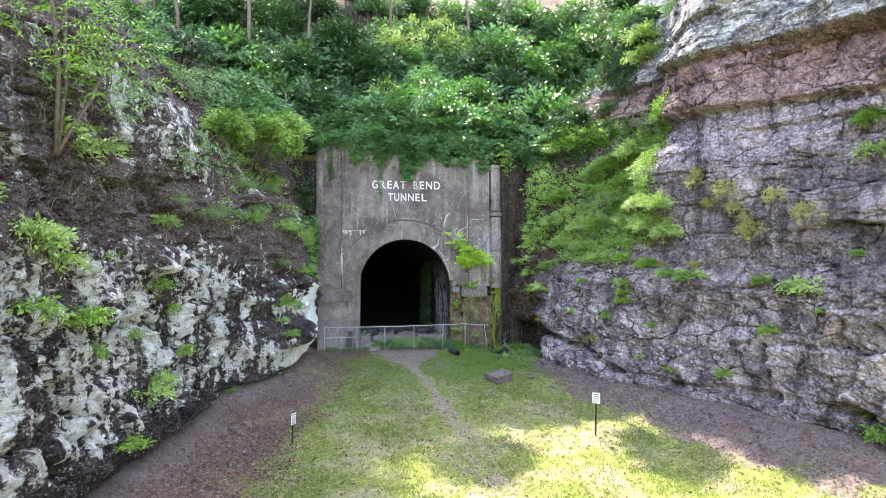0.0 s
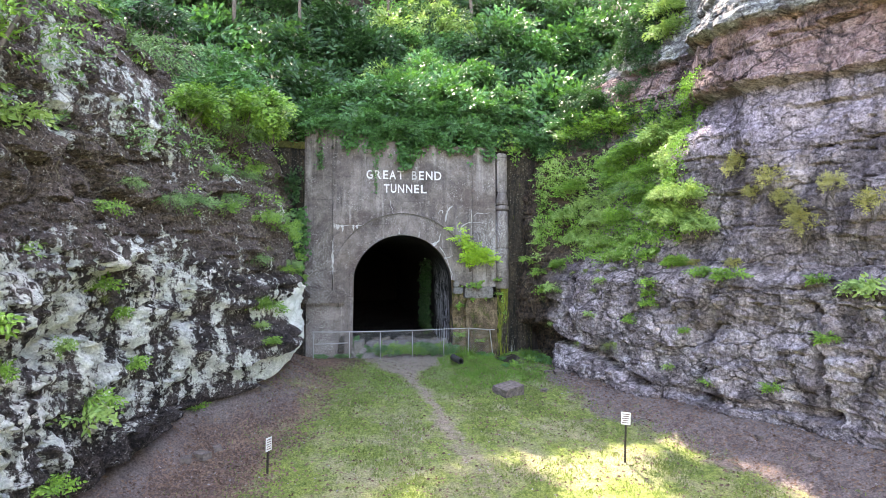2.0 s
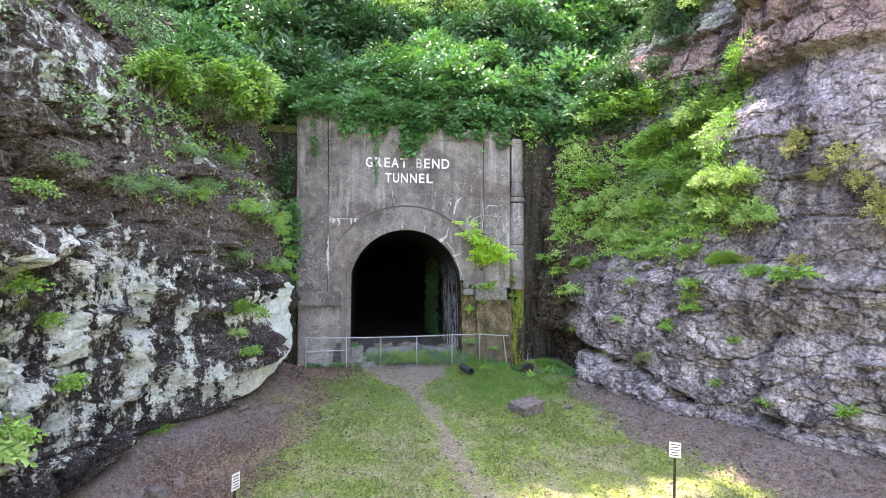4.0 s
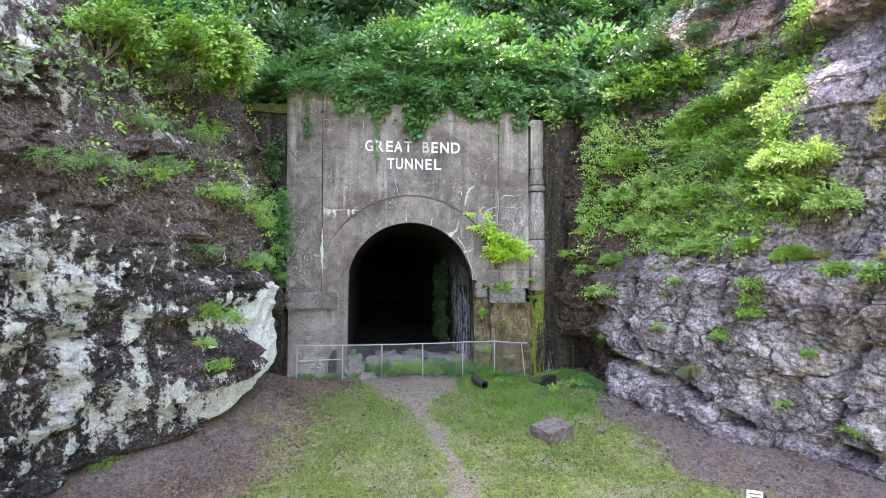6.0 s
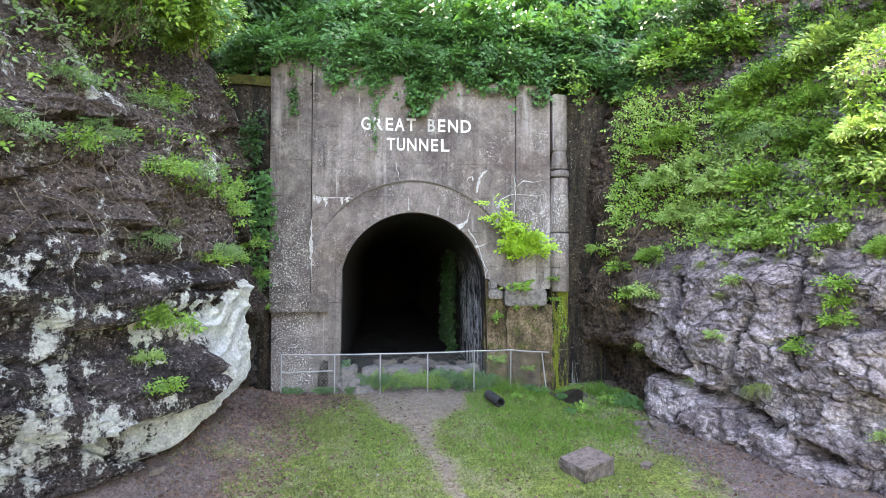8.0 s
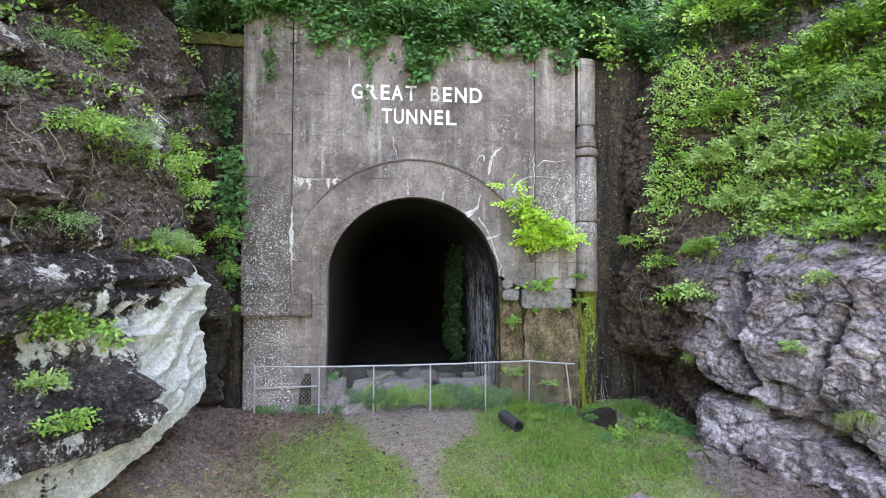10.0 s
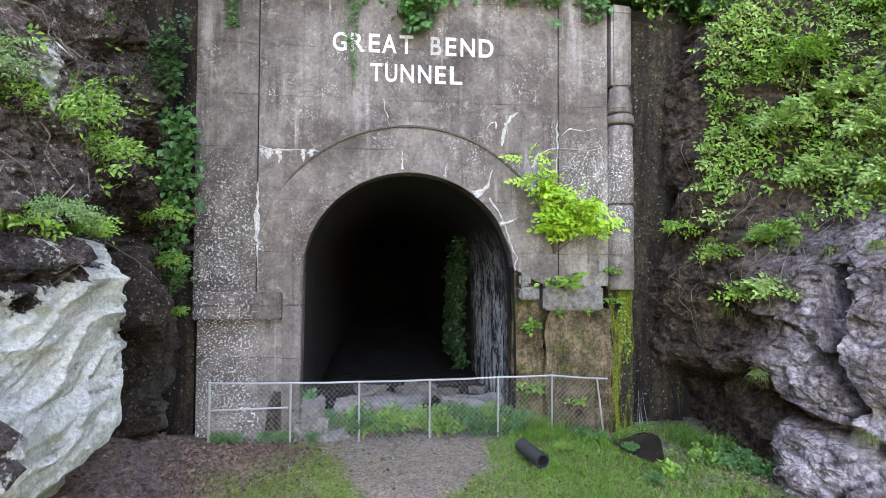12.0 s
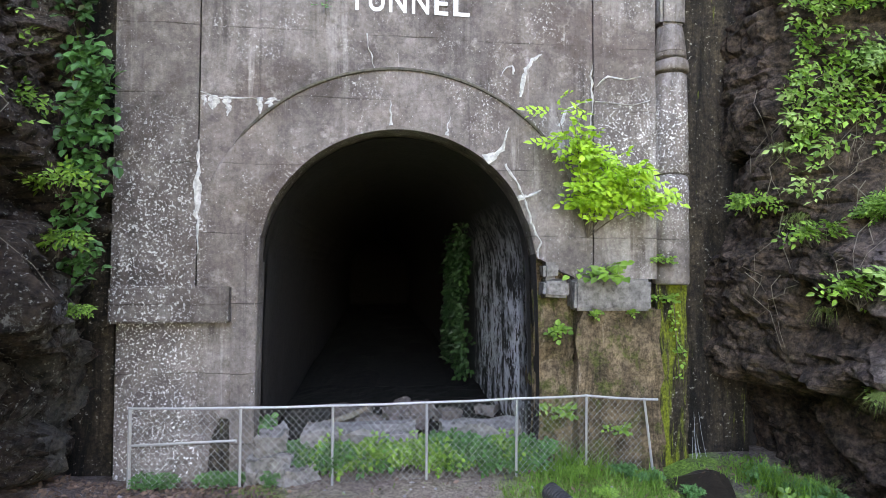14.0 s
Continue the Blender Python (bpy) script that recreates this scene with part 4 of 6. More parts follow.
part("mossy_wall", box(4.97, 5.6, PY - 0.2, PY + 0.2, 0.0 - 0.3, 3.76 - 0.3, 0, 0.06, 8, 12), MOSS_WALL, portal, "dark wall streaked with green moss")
part("wing_wall", box(5.58, 6.9, PY - 0.05, PY + 0.4, -0.1 - 0.3, 10.4 - 0.3, 0, 0.08, 8, 11), WET_WALL, portal, "wet concrete wing wall with slot shade painted in")
part("wing_wall", box(-6.3, -4.54, PY - 0.1, PY + 0.4, -0.1 - 0.3, 10.62 - 0.3, 0, 0.06, 9, 15), WET_WALL, portal, "mossy concrete wing wall with slot shade painted in")
part("wing_coping", box(-6.32, -4.53, PY - 0.2, PY + 0.45, 10.6 - 0.3, 10.92 - 0.3, 0, 0.05, 8, 16), MOSS_TOP, portal, "concrete coping under yellow green moss")

# lettering
def letter(ch, x, z, w, h, mat):
    cu = bpy.data.curves.new("letter", "FONT")
    cu.body, cu.extrude, cu.offset = ch, 0.0, 0.018
    tmp = new("letter_curve", cu)
    me = bpy.data.meshes.new_from_object(tmp.evaluated_get(bpy.context.evaluated_depsgraph_get()))
    bpy.data.objects.remove(tmp)
    co = np.empty(len(me.vertices) * 3)
    me.vertices.foreach_get("co", co)
    co = co.reshape(-1, 3)
    lo, hi = co.min(0), co.max(0)
    out = np.zeros_like(co)
    out[:, 0] = x + (co[:, 0] - lo[0]) / (hi[0] - lo[0]) * w
    out[:, 2] = z + (co[:, 1] - lo[1]) / (hi[1] - lo[1]) * h - 0.3
    out[:, 1] = PY - 0.4 - 0.018
    me.vertices.foreach_set("co", out.ravel())
    me.materials.clear()
    me.materials.append(mat)
    me.name = "letter"
    ob = new("letter", me)
    ob.parent = portal
    return ob


for ch, p0, p1 in (("G", 623, 643), ("R", 648, 668), ("E", 674, 690), ("A", 693, 714), ("T", 718, 738), ("B", 763, 779), ("E", 785, 801), ("N", 807, 828), ("D", 834, 856)):
    letter(ch, -1.566 + (p0 - 623) * 0.01583, 9.15, (p1 - p0) * 0.01583, 0.43, PAINT_OLD if ch == "B" else PAINT)
for ch, p0, p1 in (("T", 672, 690), ("U", 694, 712), ("N", 717, 737), ("N", 743, 763), ("E", 769, 785), ("L", 791, 810)):
    letter(ch, -0.722 + (p0 - 672) * 0.01531, 8.487, (p1 - p0) * 0.01531, 0.42, PAINT)


# ---- fence ----
fence = thing("chain_link_fence", "galvanised chain link fence closing the tunnel mouth", "fence", at=(0.3, -0.12, 0.45))
FY = -0.15
POSTS = ((-4.04, -4.04, 0.55, 1.8), (-2.36, -2.36, 0.4, 1.77), (-0.9, -0.9, 0.4, 1.77), (0.65, 0.65, 0.4, 1.78), (2.19, 2.19, 0.4, 1.81), (3.43, 3.44, 0.4, 1.83), (4.68, 4.5, 0.42, 1.74))


def f_local(v):
    return [(p[0] - 0.3, p[1] + 0.12, p[2] - 0.45) for p in v]


for x0, x1, z0, z1 in POSTS:
    v, f = tube([(x0, FY, z0 - 0.15), (x1, FY, z1 + 0.02)], 0.03 if x0 == -4.04 else 0.022, 8)
    mesh_ob("post", f_local(v), f, GALV, fence)
for a, b in zip(POSTS[:-1], POSTS[1:]):
    v, f = tube([(a[1], FY - 0.01, a[3]), ((a[1] + b[1]) / 2, FY - 0.01, (a[3] + b[3]) / 2 - 0.008), (b[1], FY - 0.01, b[3])], 0.021, 8)
    mesh_ob("top_rail", f_local(v), f, GALV, fence)
v, f = tube([(POSTS[-1][1], FY - 0.01, 1.74), (4.75, FY - 0.01, 1.73)], 0.021, 8)
mesh_ob("top_rail", f_local(v), f, GALV, fence)
v, f = tube([(-4.04, FY - 0.01, 1.22), (-2.42, FY - 0.01, 1.25)], 0.02, 8)
mesh_ob("mid_rail", f_local(v), f, GALV, fence)
wires = []
D = 0.055
for i in range(int((4.5 + 4.02) / D)):
    x0 = -4.02 + i * D
    zt = lerp(x0, [p[1] for p in POSTS], [p[3] for p in POSTS]) - 0.01
    n = int((zt - 0.5) / 0.06)
    pts = [(x0 + (D if (k + i) % 2 else 0) + 0.004 * math.sin(i * 1.7 + k * 0.2), FY + 0.004 * (1 if k % 2 else -1) + 0.01 * math.sin(x0 * 3), zt - k * 0.06) for k in range(n + 1)]
    wires.append(tube(pts, 0.0034, 3))
v, f = join(wires)
mesh_ob("chain_link_mesh", f_local(v), f, GALV, fence, "woven wire mesh")


# ---- plants ----
def leaves(centres, axes, size, per=7, spread=0.85, droop=0.25, width=0.5, rng=RNG, simple=False):
    """Sprigs of folded leaves: verts and quads. centres (n,3), axes (n,3) unit."""
    n = len(centres)
    k = np.tile(np.arange(per), n)
    c = np.repeat(centres, per, 0)
    ax = np.repeat(axes, per, 0)
    m = len(c)
    up = np.array((0, -0.85, 0.75)) + rng.normal(0, 0.28, (m, 3))
    side = np.cross(ax, up)
    side /= np.linalg.norm(side, axis=1, keepdims=True) + 1e-9
    nrm = np.cross(side, ax)
    s = size * rng.uniform(0.65, 1.25, (m, 1))
    along = (k / per)[:, None] * size * per * 0.38
    base = c + ax * along - np.array((0, 0, 1.0)) * (along ** 2) * droop / (size * per * 0.5)
    lr = np.where(k % 2 == 0, 1.0, -1.0)[:, None]
    last = (k == per - 1)[:, None]
    d = np.where(last, ax, ax * 0.45 + side * lr * spread) + rng.normal(0, 0.16, (m, 3))
    d[:, 2] -= droop * 0.8
    d /= np.linalg.norm(d, axis=1, keepdims=True)
    w = np.cross(nrm + rng.normal(0, 0.2, (m, 3)), d)
    w /= np.linalg.norm(w, axis=1, keepdims=True) + 1e-9
    lift = np.cross(d, w) * 0.12
    hw = s * width * 0.5
    b = base + d * s * 0.05
    t = base + d * s
    l1 = base + d * s * 0.3 + w * hw * 0.9 + lift * s
    l2 = base + d * s * 0.62 + w * hw * 0.85 + lift * s
    r1 = base + d * s * 0.3 - w * hw * 0.9 + lift * s
    r2 = base + d * s * 0.62 - w * hw * 0.85 + lift * s
    if simple:
        m1 = (l1 + l2) / 2
        m2 = (r1 + r2) / 2
        v = np.stack((b, m1, t, m2), 1).reshape(-1, 3)
        return v, np.arange(m)[:, None] * 4 + np.array((0, 3, 2, 1))
    v = np.stack((b, l1, l2, t, r2, r1), 1).reshape(-1, 3)
    o = np.arange(m)[:, None] * 6
    f = np.concatenate((o + np.array((0, 3, 2, 1)), o + np.array((0, 5, 4, 3))), 0)
    return v, f


def unit(a):
    return a / (np.linalg.norm(a, axis=1, keepdims=True) + 1e-9)


def crown_points(rx, ry, rz, sprigs, lumps, rng, fill=0.35, flat=0.6):
    """Centres and axes for sprigs on a lumpy crown with gaps."""
    d = unit(rng.normal(0, 1, (lumps, 3)))
    d[:, 2] = np.abs(d[:, 2]) * 0.9 - 0.25
    lc = d * np.array((rx, ry, rz)) * rng.uniform(0.3, 0.85, (lumps, 1))
    lr = rng.uniform(0.22, 0.42, lumps) * (rx * ry * rz) ** (1 / 3)
    pick = rng.integers(0, lumps, sprigs)
    o = unit(rng.normal(0, 1, (sprigs, 3)))
    o[:, 2] *= flat
    rad = lr[pick][:, None] * np.where(rng.random((sprigs, 1)) < fill, rng.uniform(0.2, 0.9, (sprigs, 1)), rng.uniform(0.85, 1.15, (sprigs, 1)))
    c = lc[pick] + o * rad
    ax = unit(o + unit(c) * 0.7 + np.array((0, 0, 0.1)))
    ax = ax * np.array((1.0, 0.8, 0.45)) + np.array((0, -0.15, -0.12))
    return c, unit(ax), lc


def shrub_meshes(name, rx, ry, rz, sprigs, size, mat, seed, lumps=14, per=7, droop=0.25, width=0.5, base=(0, 0, -1), fill=0.35, simple=False):
    rng = np.random.default_rng(seed)
    c, ax, lc = crown_points(rx, ry, rz, sprigs, lumps, rng, fill)
    v, f = leaves(c, ax, size, per, 0.85, droop, width, rng, simple)
    me = bpy.data.meshes.new(name)
    me.from_pydata(v.tolist(), [], f.tolist())
    me.materials.append(mat)
    st = []
    b = Vector(base)
    b = Vector((b.x * rx, b.y * ry, b.z * rz))
    for p in lc:
        p = Vector(p)
        mid = (b + p) / 2 + Vector(rng.normal(0, 0.12, 3)) * rz + Vector((0, 0, -0.1 * rz))
        st.append(tube([b + Vector(rng.normal(0, 0.03, 3)), mid, p], [0.018 * rz + 0.008, 0.012 * rz + 0.005, 0.004], 4))
    sv, sf = join(st)
    sm = bpy.data.meshes.new(name + "_stems")
    sm.from_pydata([tuple(q) for q in sv], [], sf)
    sm.materials.append(BARK)
    return me, sm


def plant(name, meshes, at, scale=1.0, turn=0.0, label="", category="shrub", group="", tilt=0.0):
    e = thing(name, label, category, group)
    s = scale if isinstance(scale, (tuple, list)) else (scale,) * 3
    e.matrix_basis = Matrix.LocRotScale(at, Euler((tilt, 0, turn)), s)
    for nm, me in zip(("foliage", "branching_stem"), meshes):
        o = new(nm, me)
        o.parent = e
    return e



def kinds(n, *args, **kw):
    seed = args[7]
    return [shrub_meshes(*args[:7], seed + 10 * i, **kw) for i in range(n)]


HEDGE = kinds(3, "foliage", 1.0, 1.0, 0.8, 330, 0.2, LEAF_MID, 11, lumps=12, width=0.62, simple=True)
WOOD = kinds(3, "foliage", 1.0, 1.0, 0.9, 230, 0.18, LEAF_DARK, 111, lumps=13, per=6, width=0.6, simple=True)
WOOD_MID = kinds(3, "foliage", 1.0, 1.0, 0.9, 230, 0.18, LEAF_MID, 211, lumps=13, per=6, width=0.6, simple=True)
# undergrowth in yellow green leaves that stand for sunlit ones
WOOD_LIT = kinds(2, "foliage", 1.0, 1.0, 0.9, 220, 0.18, LEAF_LIME, 261, lumps=13, per=6, width=0.6, simple=True)
SLOPE = kinds(3, "foliage", 1.0, 1.0, 0.8, 300, 0.17, LEAF_FRESH, 311, lumps=11, width=0.62, simple=True)
SLOPE_LM = kinds(2, "foliage", 1.0, 1.0, 0.8, 230, 0.21, LEAF_LIME, 411, lumps=10, droop=0.2, width=0.6, simple=True)
LEDGE = kinds(3, "foliage", 1.2, 1.0, 0.6, 105, 0.18, LEAF_FRESH, 461, lumps=8, droop=0.3, width=0.55, simple=True)
PALE = kinds(2, "foliage", 1.0, 1.0, 0.7, 95, 0.15, LEAF_PALE, 511, lumps=13, per=11, droop=0.35, width=0.36)
YELLOW = kinds(2, "foliage", 1.0, 1.0, 1.0, 150, 0.16, LEAF_YELLOW, 611, lumps=12, droop=0.1)
TUFT = kinds(3, "foliage", 1.0, 1.0, 0.8, 55, 0.3, LEAF_FRESH, 711, lumps=8, per=6)
TUFT_LM = kinds(2, "foliage", 1.0, 1.0, 0.8, 50, 0.32, LEAF_LIME, 811, lumps=8, per=6)
WEED = kinds(3, "foliage", 1.0, 1.0, 0.9, 120, 0.2, LEAF_MID, 961, lumps=10, per=5, width=0.75)
WEED_LIT = kinds(2, "foliage", 1.0, 1.0, 0.9, 110, 0.2, LEAF_FRESH, 981, lumps=10, per=5, width=0.75)
BIGLEAF = kinds(2, "foliage", 1.0, 1.0, 0.7, 16, 0.55, LEAF_FRESH, 911, lumps=6, per=4, width=0.8)

rr = random.Random(5)


def any_turn():
    return rr.uniform(-0.6, 0.6)


# dense shrubs along the top of the portal, in three rising rows
for row, (n, y0, z0) in enumerate(((19, 0.25, 11.3), (17, 1.3, 12.4), (15, 2.4, 13.5))):
    for i in range(n):
        x = -5.4 + 12.2 * (i + 0.2 + rr.random() * 0.6) / n
        s = 0.75 + rr.random() * 0.4 + 0.1 * row
        plant("shrub", rr.choice(HEDGE), (x, y0 + rr.random() * 0.7, z0 + rr.random() * 0.7), (s, s * 0.9, s), any_turn(),
              "dense mid green leafy shrub on the portal top", "shrub", "shrubs above the portal")
# woodland on the hillside
for i in range(190):
    y = 3.2 + 17 * rr.random() ** 1.3
    x = -17 + 36 * rr.random()
    s = 1.2 + rr.random() * 1.3
    # leaf colour stands in for light: yellow green in the sun gap, dark elsewhere
    open_sky = -1.0 < x < 7.5
    if open_sky and y > 8:
        s *= 0.75
    pool = WOOD_LIT + WOOD_MID if open_sky and rr.random() < 0.7 else (WOOD if rr.random() < 0.72 else WOOD_MID)
    plant("shrub", rr.choice(pool), (x, y, hill_z(x, y) + 0.35 * s), (s, s, s * 1.2), any_turn(),
          "leafy green undergrowth on the steep wooded slope", "shrub", "hillside undergrowth")


def tree(x, y, height, crown, mats, seed, lean=(0.0, 0.0)):
    rng = np.random.default_rng(seed)
    z0 = hill_z(x, y) if y > 0.5 else 22.0
    e = thing("tree", "tall broadleaf tree with a slender grey trunk, placed to cast shade", "tree", "trees on the hillside", (x, y, z0 - 0.3))
    top = Vector((lean[0], lean[1], height))
    pts = [Vector((0, 0, 0)).lerp(top, k / 5) + Vector((rng.normal(0, 0.12), rng.normal(0, 0.12), 0)) * (k > 0) for k in range(6)]
    mesh_ob("trunk", *tube(pts, [0.13, 0.12, 0.1, 0.08, 0.06, 0.03], 7), BARK, e, smooth=True)
    c, ax, lc = crown_points(crown, crown, crown * 1.1, int(260 * crown), 20, rng, 0.4)
    v, f = leaves(c, ax, 0.34, 7, 0.85, 0.25, 0.55, rng, True)
    v = v + np.array(top) - np.array((0, 0, crown * 0.3))
    limbs = [tube([pts[3 + (i % 2)], (Vector(p) + top) * 0.5 + pts[3] * 0.5 - Vector(p) * 0.1, Vector(p) + top - Vector((0, 0, crown * 0.3))], [0.07, 0.045, 0.015], 4) for i, p in enumerate(lc)]
    mesh_ob("crown", v, f, mats, e)
    for lv, lf in limbs[:8]:
        mesh_ob("limb", lv, lf, BARK, e)


# tall crowns mostly out of view, placed to shade the west and dapple the ground
for i, (x, y, hgt, cr) in enumerate(((-5.6, 9.0, 10, 3.3), (-9.5, 8.0, 21, 5.0), (-14, 8.5, 21, 5.2), (-6.8, 14.0, 17, 4.4), (-11.5, 15, 22, 5.4), (-17, 13, 21, 5.4), (-5.6, 20, 14, 3.8), (-10, 21, 18, 5.0),
                                     (0.2, 12.0, 8.5, 1.3), (6.5, 13.0, 9.5, 1.3), (16.5, 7.0, 9, 3.2), (18.5, 11, 12, 4.0), (18, 16, 12, 4.2), (-3.5, 26, 10, 3.0))):
    tree(x, y, hgt, cr, LEAF_MID if i % 3 else LEAF_DARK, 40 + i, (rr.uniform(-0.8, 0.8), rr.uniform(-0.8, 0.2)))

# west side: overhanging bush, ledge shrubs, ivy beside the portal
for x, y, z, s, pool in ((-7.7, -7.2, 10.4, 0.95, SLOPE), (-6.9, -6.5, 10.9, 1.05, LEDGE), (-6.2, -5.9, 10.5, 1.0, SLOPE), (-5.7, -5.2, 11.0, 1.0, SLOPE), (-5.3, -4.8, 10.2, 0.8, SLOPE),
                         (-6.6, -6.0, 9.9, 0.8, PALE), (-7.4, -5.0, 11.6, 1.2, HEDGE), (-6.4, -3.4, 12.0, 1.2, HEDGE), (-7.8, -3.0, 13.0, 1.3, WOOD_MID), (-9.4, -5.0, 12.8, 1.3, PALE),
                         (-9.6, -7.5, 12.2, 1.1, PALE), (-10.2, -9.5, 12.6, 1.2, WOOD_MID), (-11.2, -7.0, 14.2, 1.5, WOOD_MID), (-10.6, -3.5, 15.0, 1.6, WOOD), (-12.6, -10, 15.0, 1.6, WOOD_MID),
                         (-5.9, -1.2, 12.0, 1.0, SLOPE), (-8.6, -0.6, 14.2, 1.5, WOOD), (-11.5, -13, 13.6, 1.2, PALE), (-10.9, -16, 13.0, 1.0, PALE)):
    plant("shrub", rr.choice(pool), (x, y, z), s, any_turn(), "leafy green shrub overhanging the rock ledge", "shrub", "shrubs on the west cliff")
for y, z, s, pool in ((-9.6, 6.9, 0.5, PALE), (-8.7, 7.0, 0.55, PALE), (-7.8, 6.9, 0.5, LEDGE), (-7.0, 7.3, 0.45, PALE), (-6.3, 6.7, 0.55, LEDGE), (-5.5, 6.8, 0.5, PALE), (-4.8, 6.4, 0.55, LEDGE), (-4.0, 6.6, 0.55, LEDGE),
                      (-3.2, 6.2, 0.6, LEDGE), (-2.6, 7.3, 0.6, LEDGE), (-4.2, 4.9, 0.45, LEDGE), (-5.0, 5.0, 0.4, PALE), (-6.7, 5.2, 0.4, PALE),
                      (-3.4, 4.9, 0.4, LEDGE), (-5.4, 8.3, 0.5, PALE), (-7.4, 8.2, 0.4, PALE), (-4.2, 8.8, 0.6, LEDGE), (-11.2, 7.2, 0.35, PALE), (-12.4, 6.4, 0.3, TUFT)):
    plant("shrub", rr.choice(pool), (left_x(y, z) + 0.15, y, z), s, any_turn(), "small pale green shrub rooted on a cliff ledge", "shrub", "shrubs on the west cliff")
for y, z, s, pool in ((-18.2, 5.6, 0.55, SLOPE_LM), (-17.6, 5.2, 0.4, TUFT_LM), (-15.0, 5.3, 0.4, TUFT_LM), (-13.8, 1.7, 0.55, TUFT_LM), (-13.5, 2.0, 0.4, TUFT), (-7.0, 3.7, 0.6, SLOPE), (-6.6, 3.5, 0.35, TUFT), (-15.4, 0.8, 0.3, TUFT),
                      (-11.9, 2.5, 0.35, TUFT), (-17.0, 4.0, 0.45, TUFT), (-12.1, 3.8, 0.3, TUFT), (-14.2, 3.3, 0.25, TUFT_LM), (-12.8, 4.5, 0.35, TUFT), (-18.2, 4.3, 0.4, TUFT), (-7.4, 2.4, 0.28, TUFT), (-7.2, 2.9, 0.25, TUFT_LM),
                      (-8.6, 0.6, 0.3, TUFT), (-9.3, 0.5, 0.25, TUFT), (-16.0, 8.2, 0.5, TUFT_LM), (-15.1, 7.9, 0.5, TUFT_LM), (-14.4, 8.1, 0.45, TUFT_LM), (-19.5, 6.5, 0.6, SLOPE), (-16.4, 3.2, 0.25, TUFT), (-5.2, 4.8, 0.3, TUFT), (-1.2, 4.4, 0.3, TUFT), (-0.8, 5.3, 0.35, TUFT), (-0.9, 6.4, 0.35, TUFT), (-2.0, 4.9, 0.3, TUFT), (-1.0, 3.4, 0.2, TUFT)):
    plant("cliff_plant", rr.choice(pool), (left_x(y, z) + 0.06, y, z), s, any_turn(), "bright green plant growing from a rock crack", "plant", "plants on the west cliff")


def creeper(label, n, sample, size, mat, seed, per=5, droop=0.3):
    """A mat of leafy runners over a surface; sample(rng) gives a place and the way outwards."""
    rng = np.random.default_rng(seed)
    c, ax = [], []
    while len(c) < n:
        got = sample(rng)
        if got is None:
            continue
        p, o = got
        c.append(p)
        ax.append(np.array(o) * 0.7 + rng.normal(0, 0.6, 3))
    v, f = leaves(np.array(c), unit(np.array(ax)), size, per, 0.85, droop, 0.6, rng, True)
    ob = mesh_ob("creeper", v, f, mat)
    return tagged(ob, label, "creeper", kind="stuff")


def east_sample(y0, y1, z0, z1, s):
    def fn(rng):
        y, z = rng.uniform(y0, y1), rng.uniform(z0, z1)
        if noise.noise(Vector((y * s, z * s, 2.0))) + noise.noise(Vector((y * 3 * s, z * 3 * s, 5.0))) * 0.7 < rng.uniform(-0.35, 0.5) or z < 5.2 + 0.5 * noise.noise(Vector((y, 3, 1))) - 0.9 * step(-3.2, -2.2, y) or y > -1.0 - 0.06 * (10 - z) and z < 10.3:
            return None
        return (right_x(y, z) - rng.uniform(0.05, 0.4), y, z), (-1, -0.4, 0.2)
    return fn


def west_sample(y0, y1, z0, z1, s):
    def fn(rng):
        y, z = rng.uniform(y0, y1), rng.uniform(z0, z1)
        if noise.noise(Vector((y * s, z * s, 8.0))) + noise.noise(Vector((y * 3 * s, z * 3 * s, 6.0))) * 0.7 < rng.uniform(-0.2, 0.6):
            return None
        return (left_x(y, z) + rng.uniform(0.03, 0.3), y, z), (1, -0.4, 0.2)
    return fn


def hill_sample(rng):
    x, y = rng.uniform(-17, 18), rng.uniform(0.3, 13)
    return (x, y, hill_z(x, y) + rng.uniform(0.05, 1.1)), (0, -0.6, 0.5)


creeper("green creeping foliage covering the rocky slope", 2700, east_sample(-8.0, 0.6, 4.6, 12.5, 0.5), 0.135, LEAF_FRESH, 901)
creeper("yellow green creeping foliage on the rocky slope", 1700, east_sample(-7.5, 0.2, 5.2, 10.5, 0.7), 0.13, LEAF_LIME, 902)
creeper("dark ivy over the upper rock", 2400, east_sample(-4.5, 1.5, 10.5, 17.0, 0.4), 0.17, LEAF_DARK, 903)
creeper("green creeping foliage on the soil bank", 260, west_sample(-9.0, -0.8, 5.6, 12.0, 0.6), 0.14, LEAF_FRESH, 904)
creeper("pale creeping foliage on the soil bank", 420, west_sample(-18.0, -6.0, 8.2, 14.0, 0.6), 0.14, LEAF_PALE, 905)
creeper("dark leafy ground cover on the hillside", 7000, hill_sample, 0.26, LEAF_DARK, 906)
creeper("leafy ground cover on the hillside", 4000, hill_sample, 0.24, LEAF_MID, 907)

# feathery sapling on the west ledge
sap = thing("sapling", "slender feathery sapling with two thin trunks on the ledge", "tree", at=(-8.9, -16.6, 7.7))
rng = np.random.default_rng(77)
fc, fa = [], []
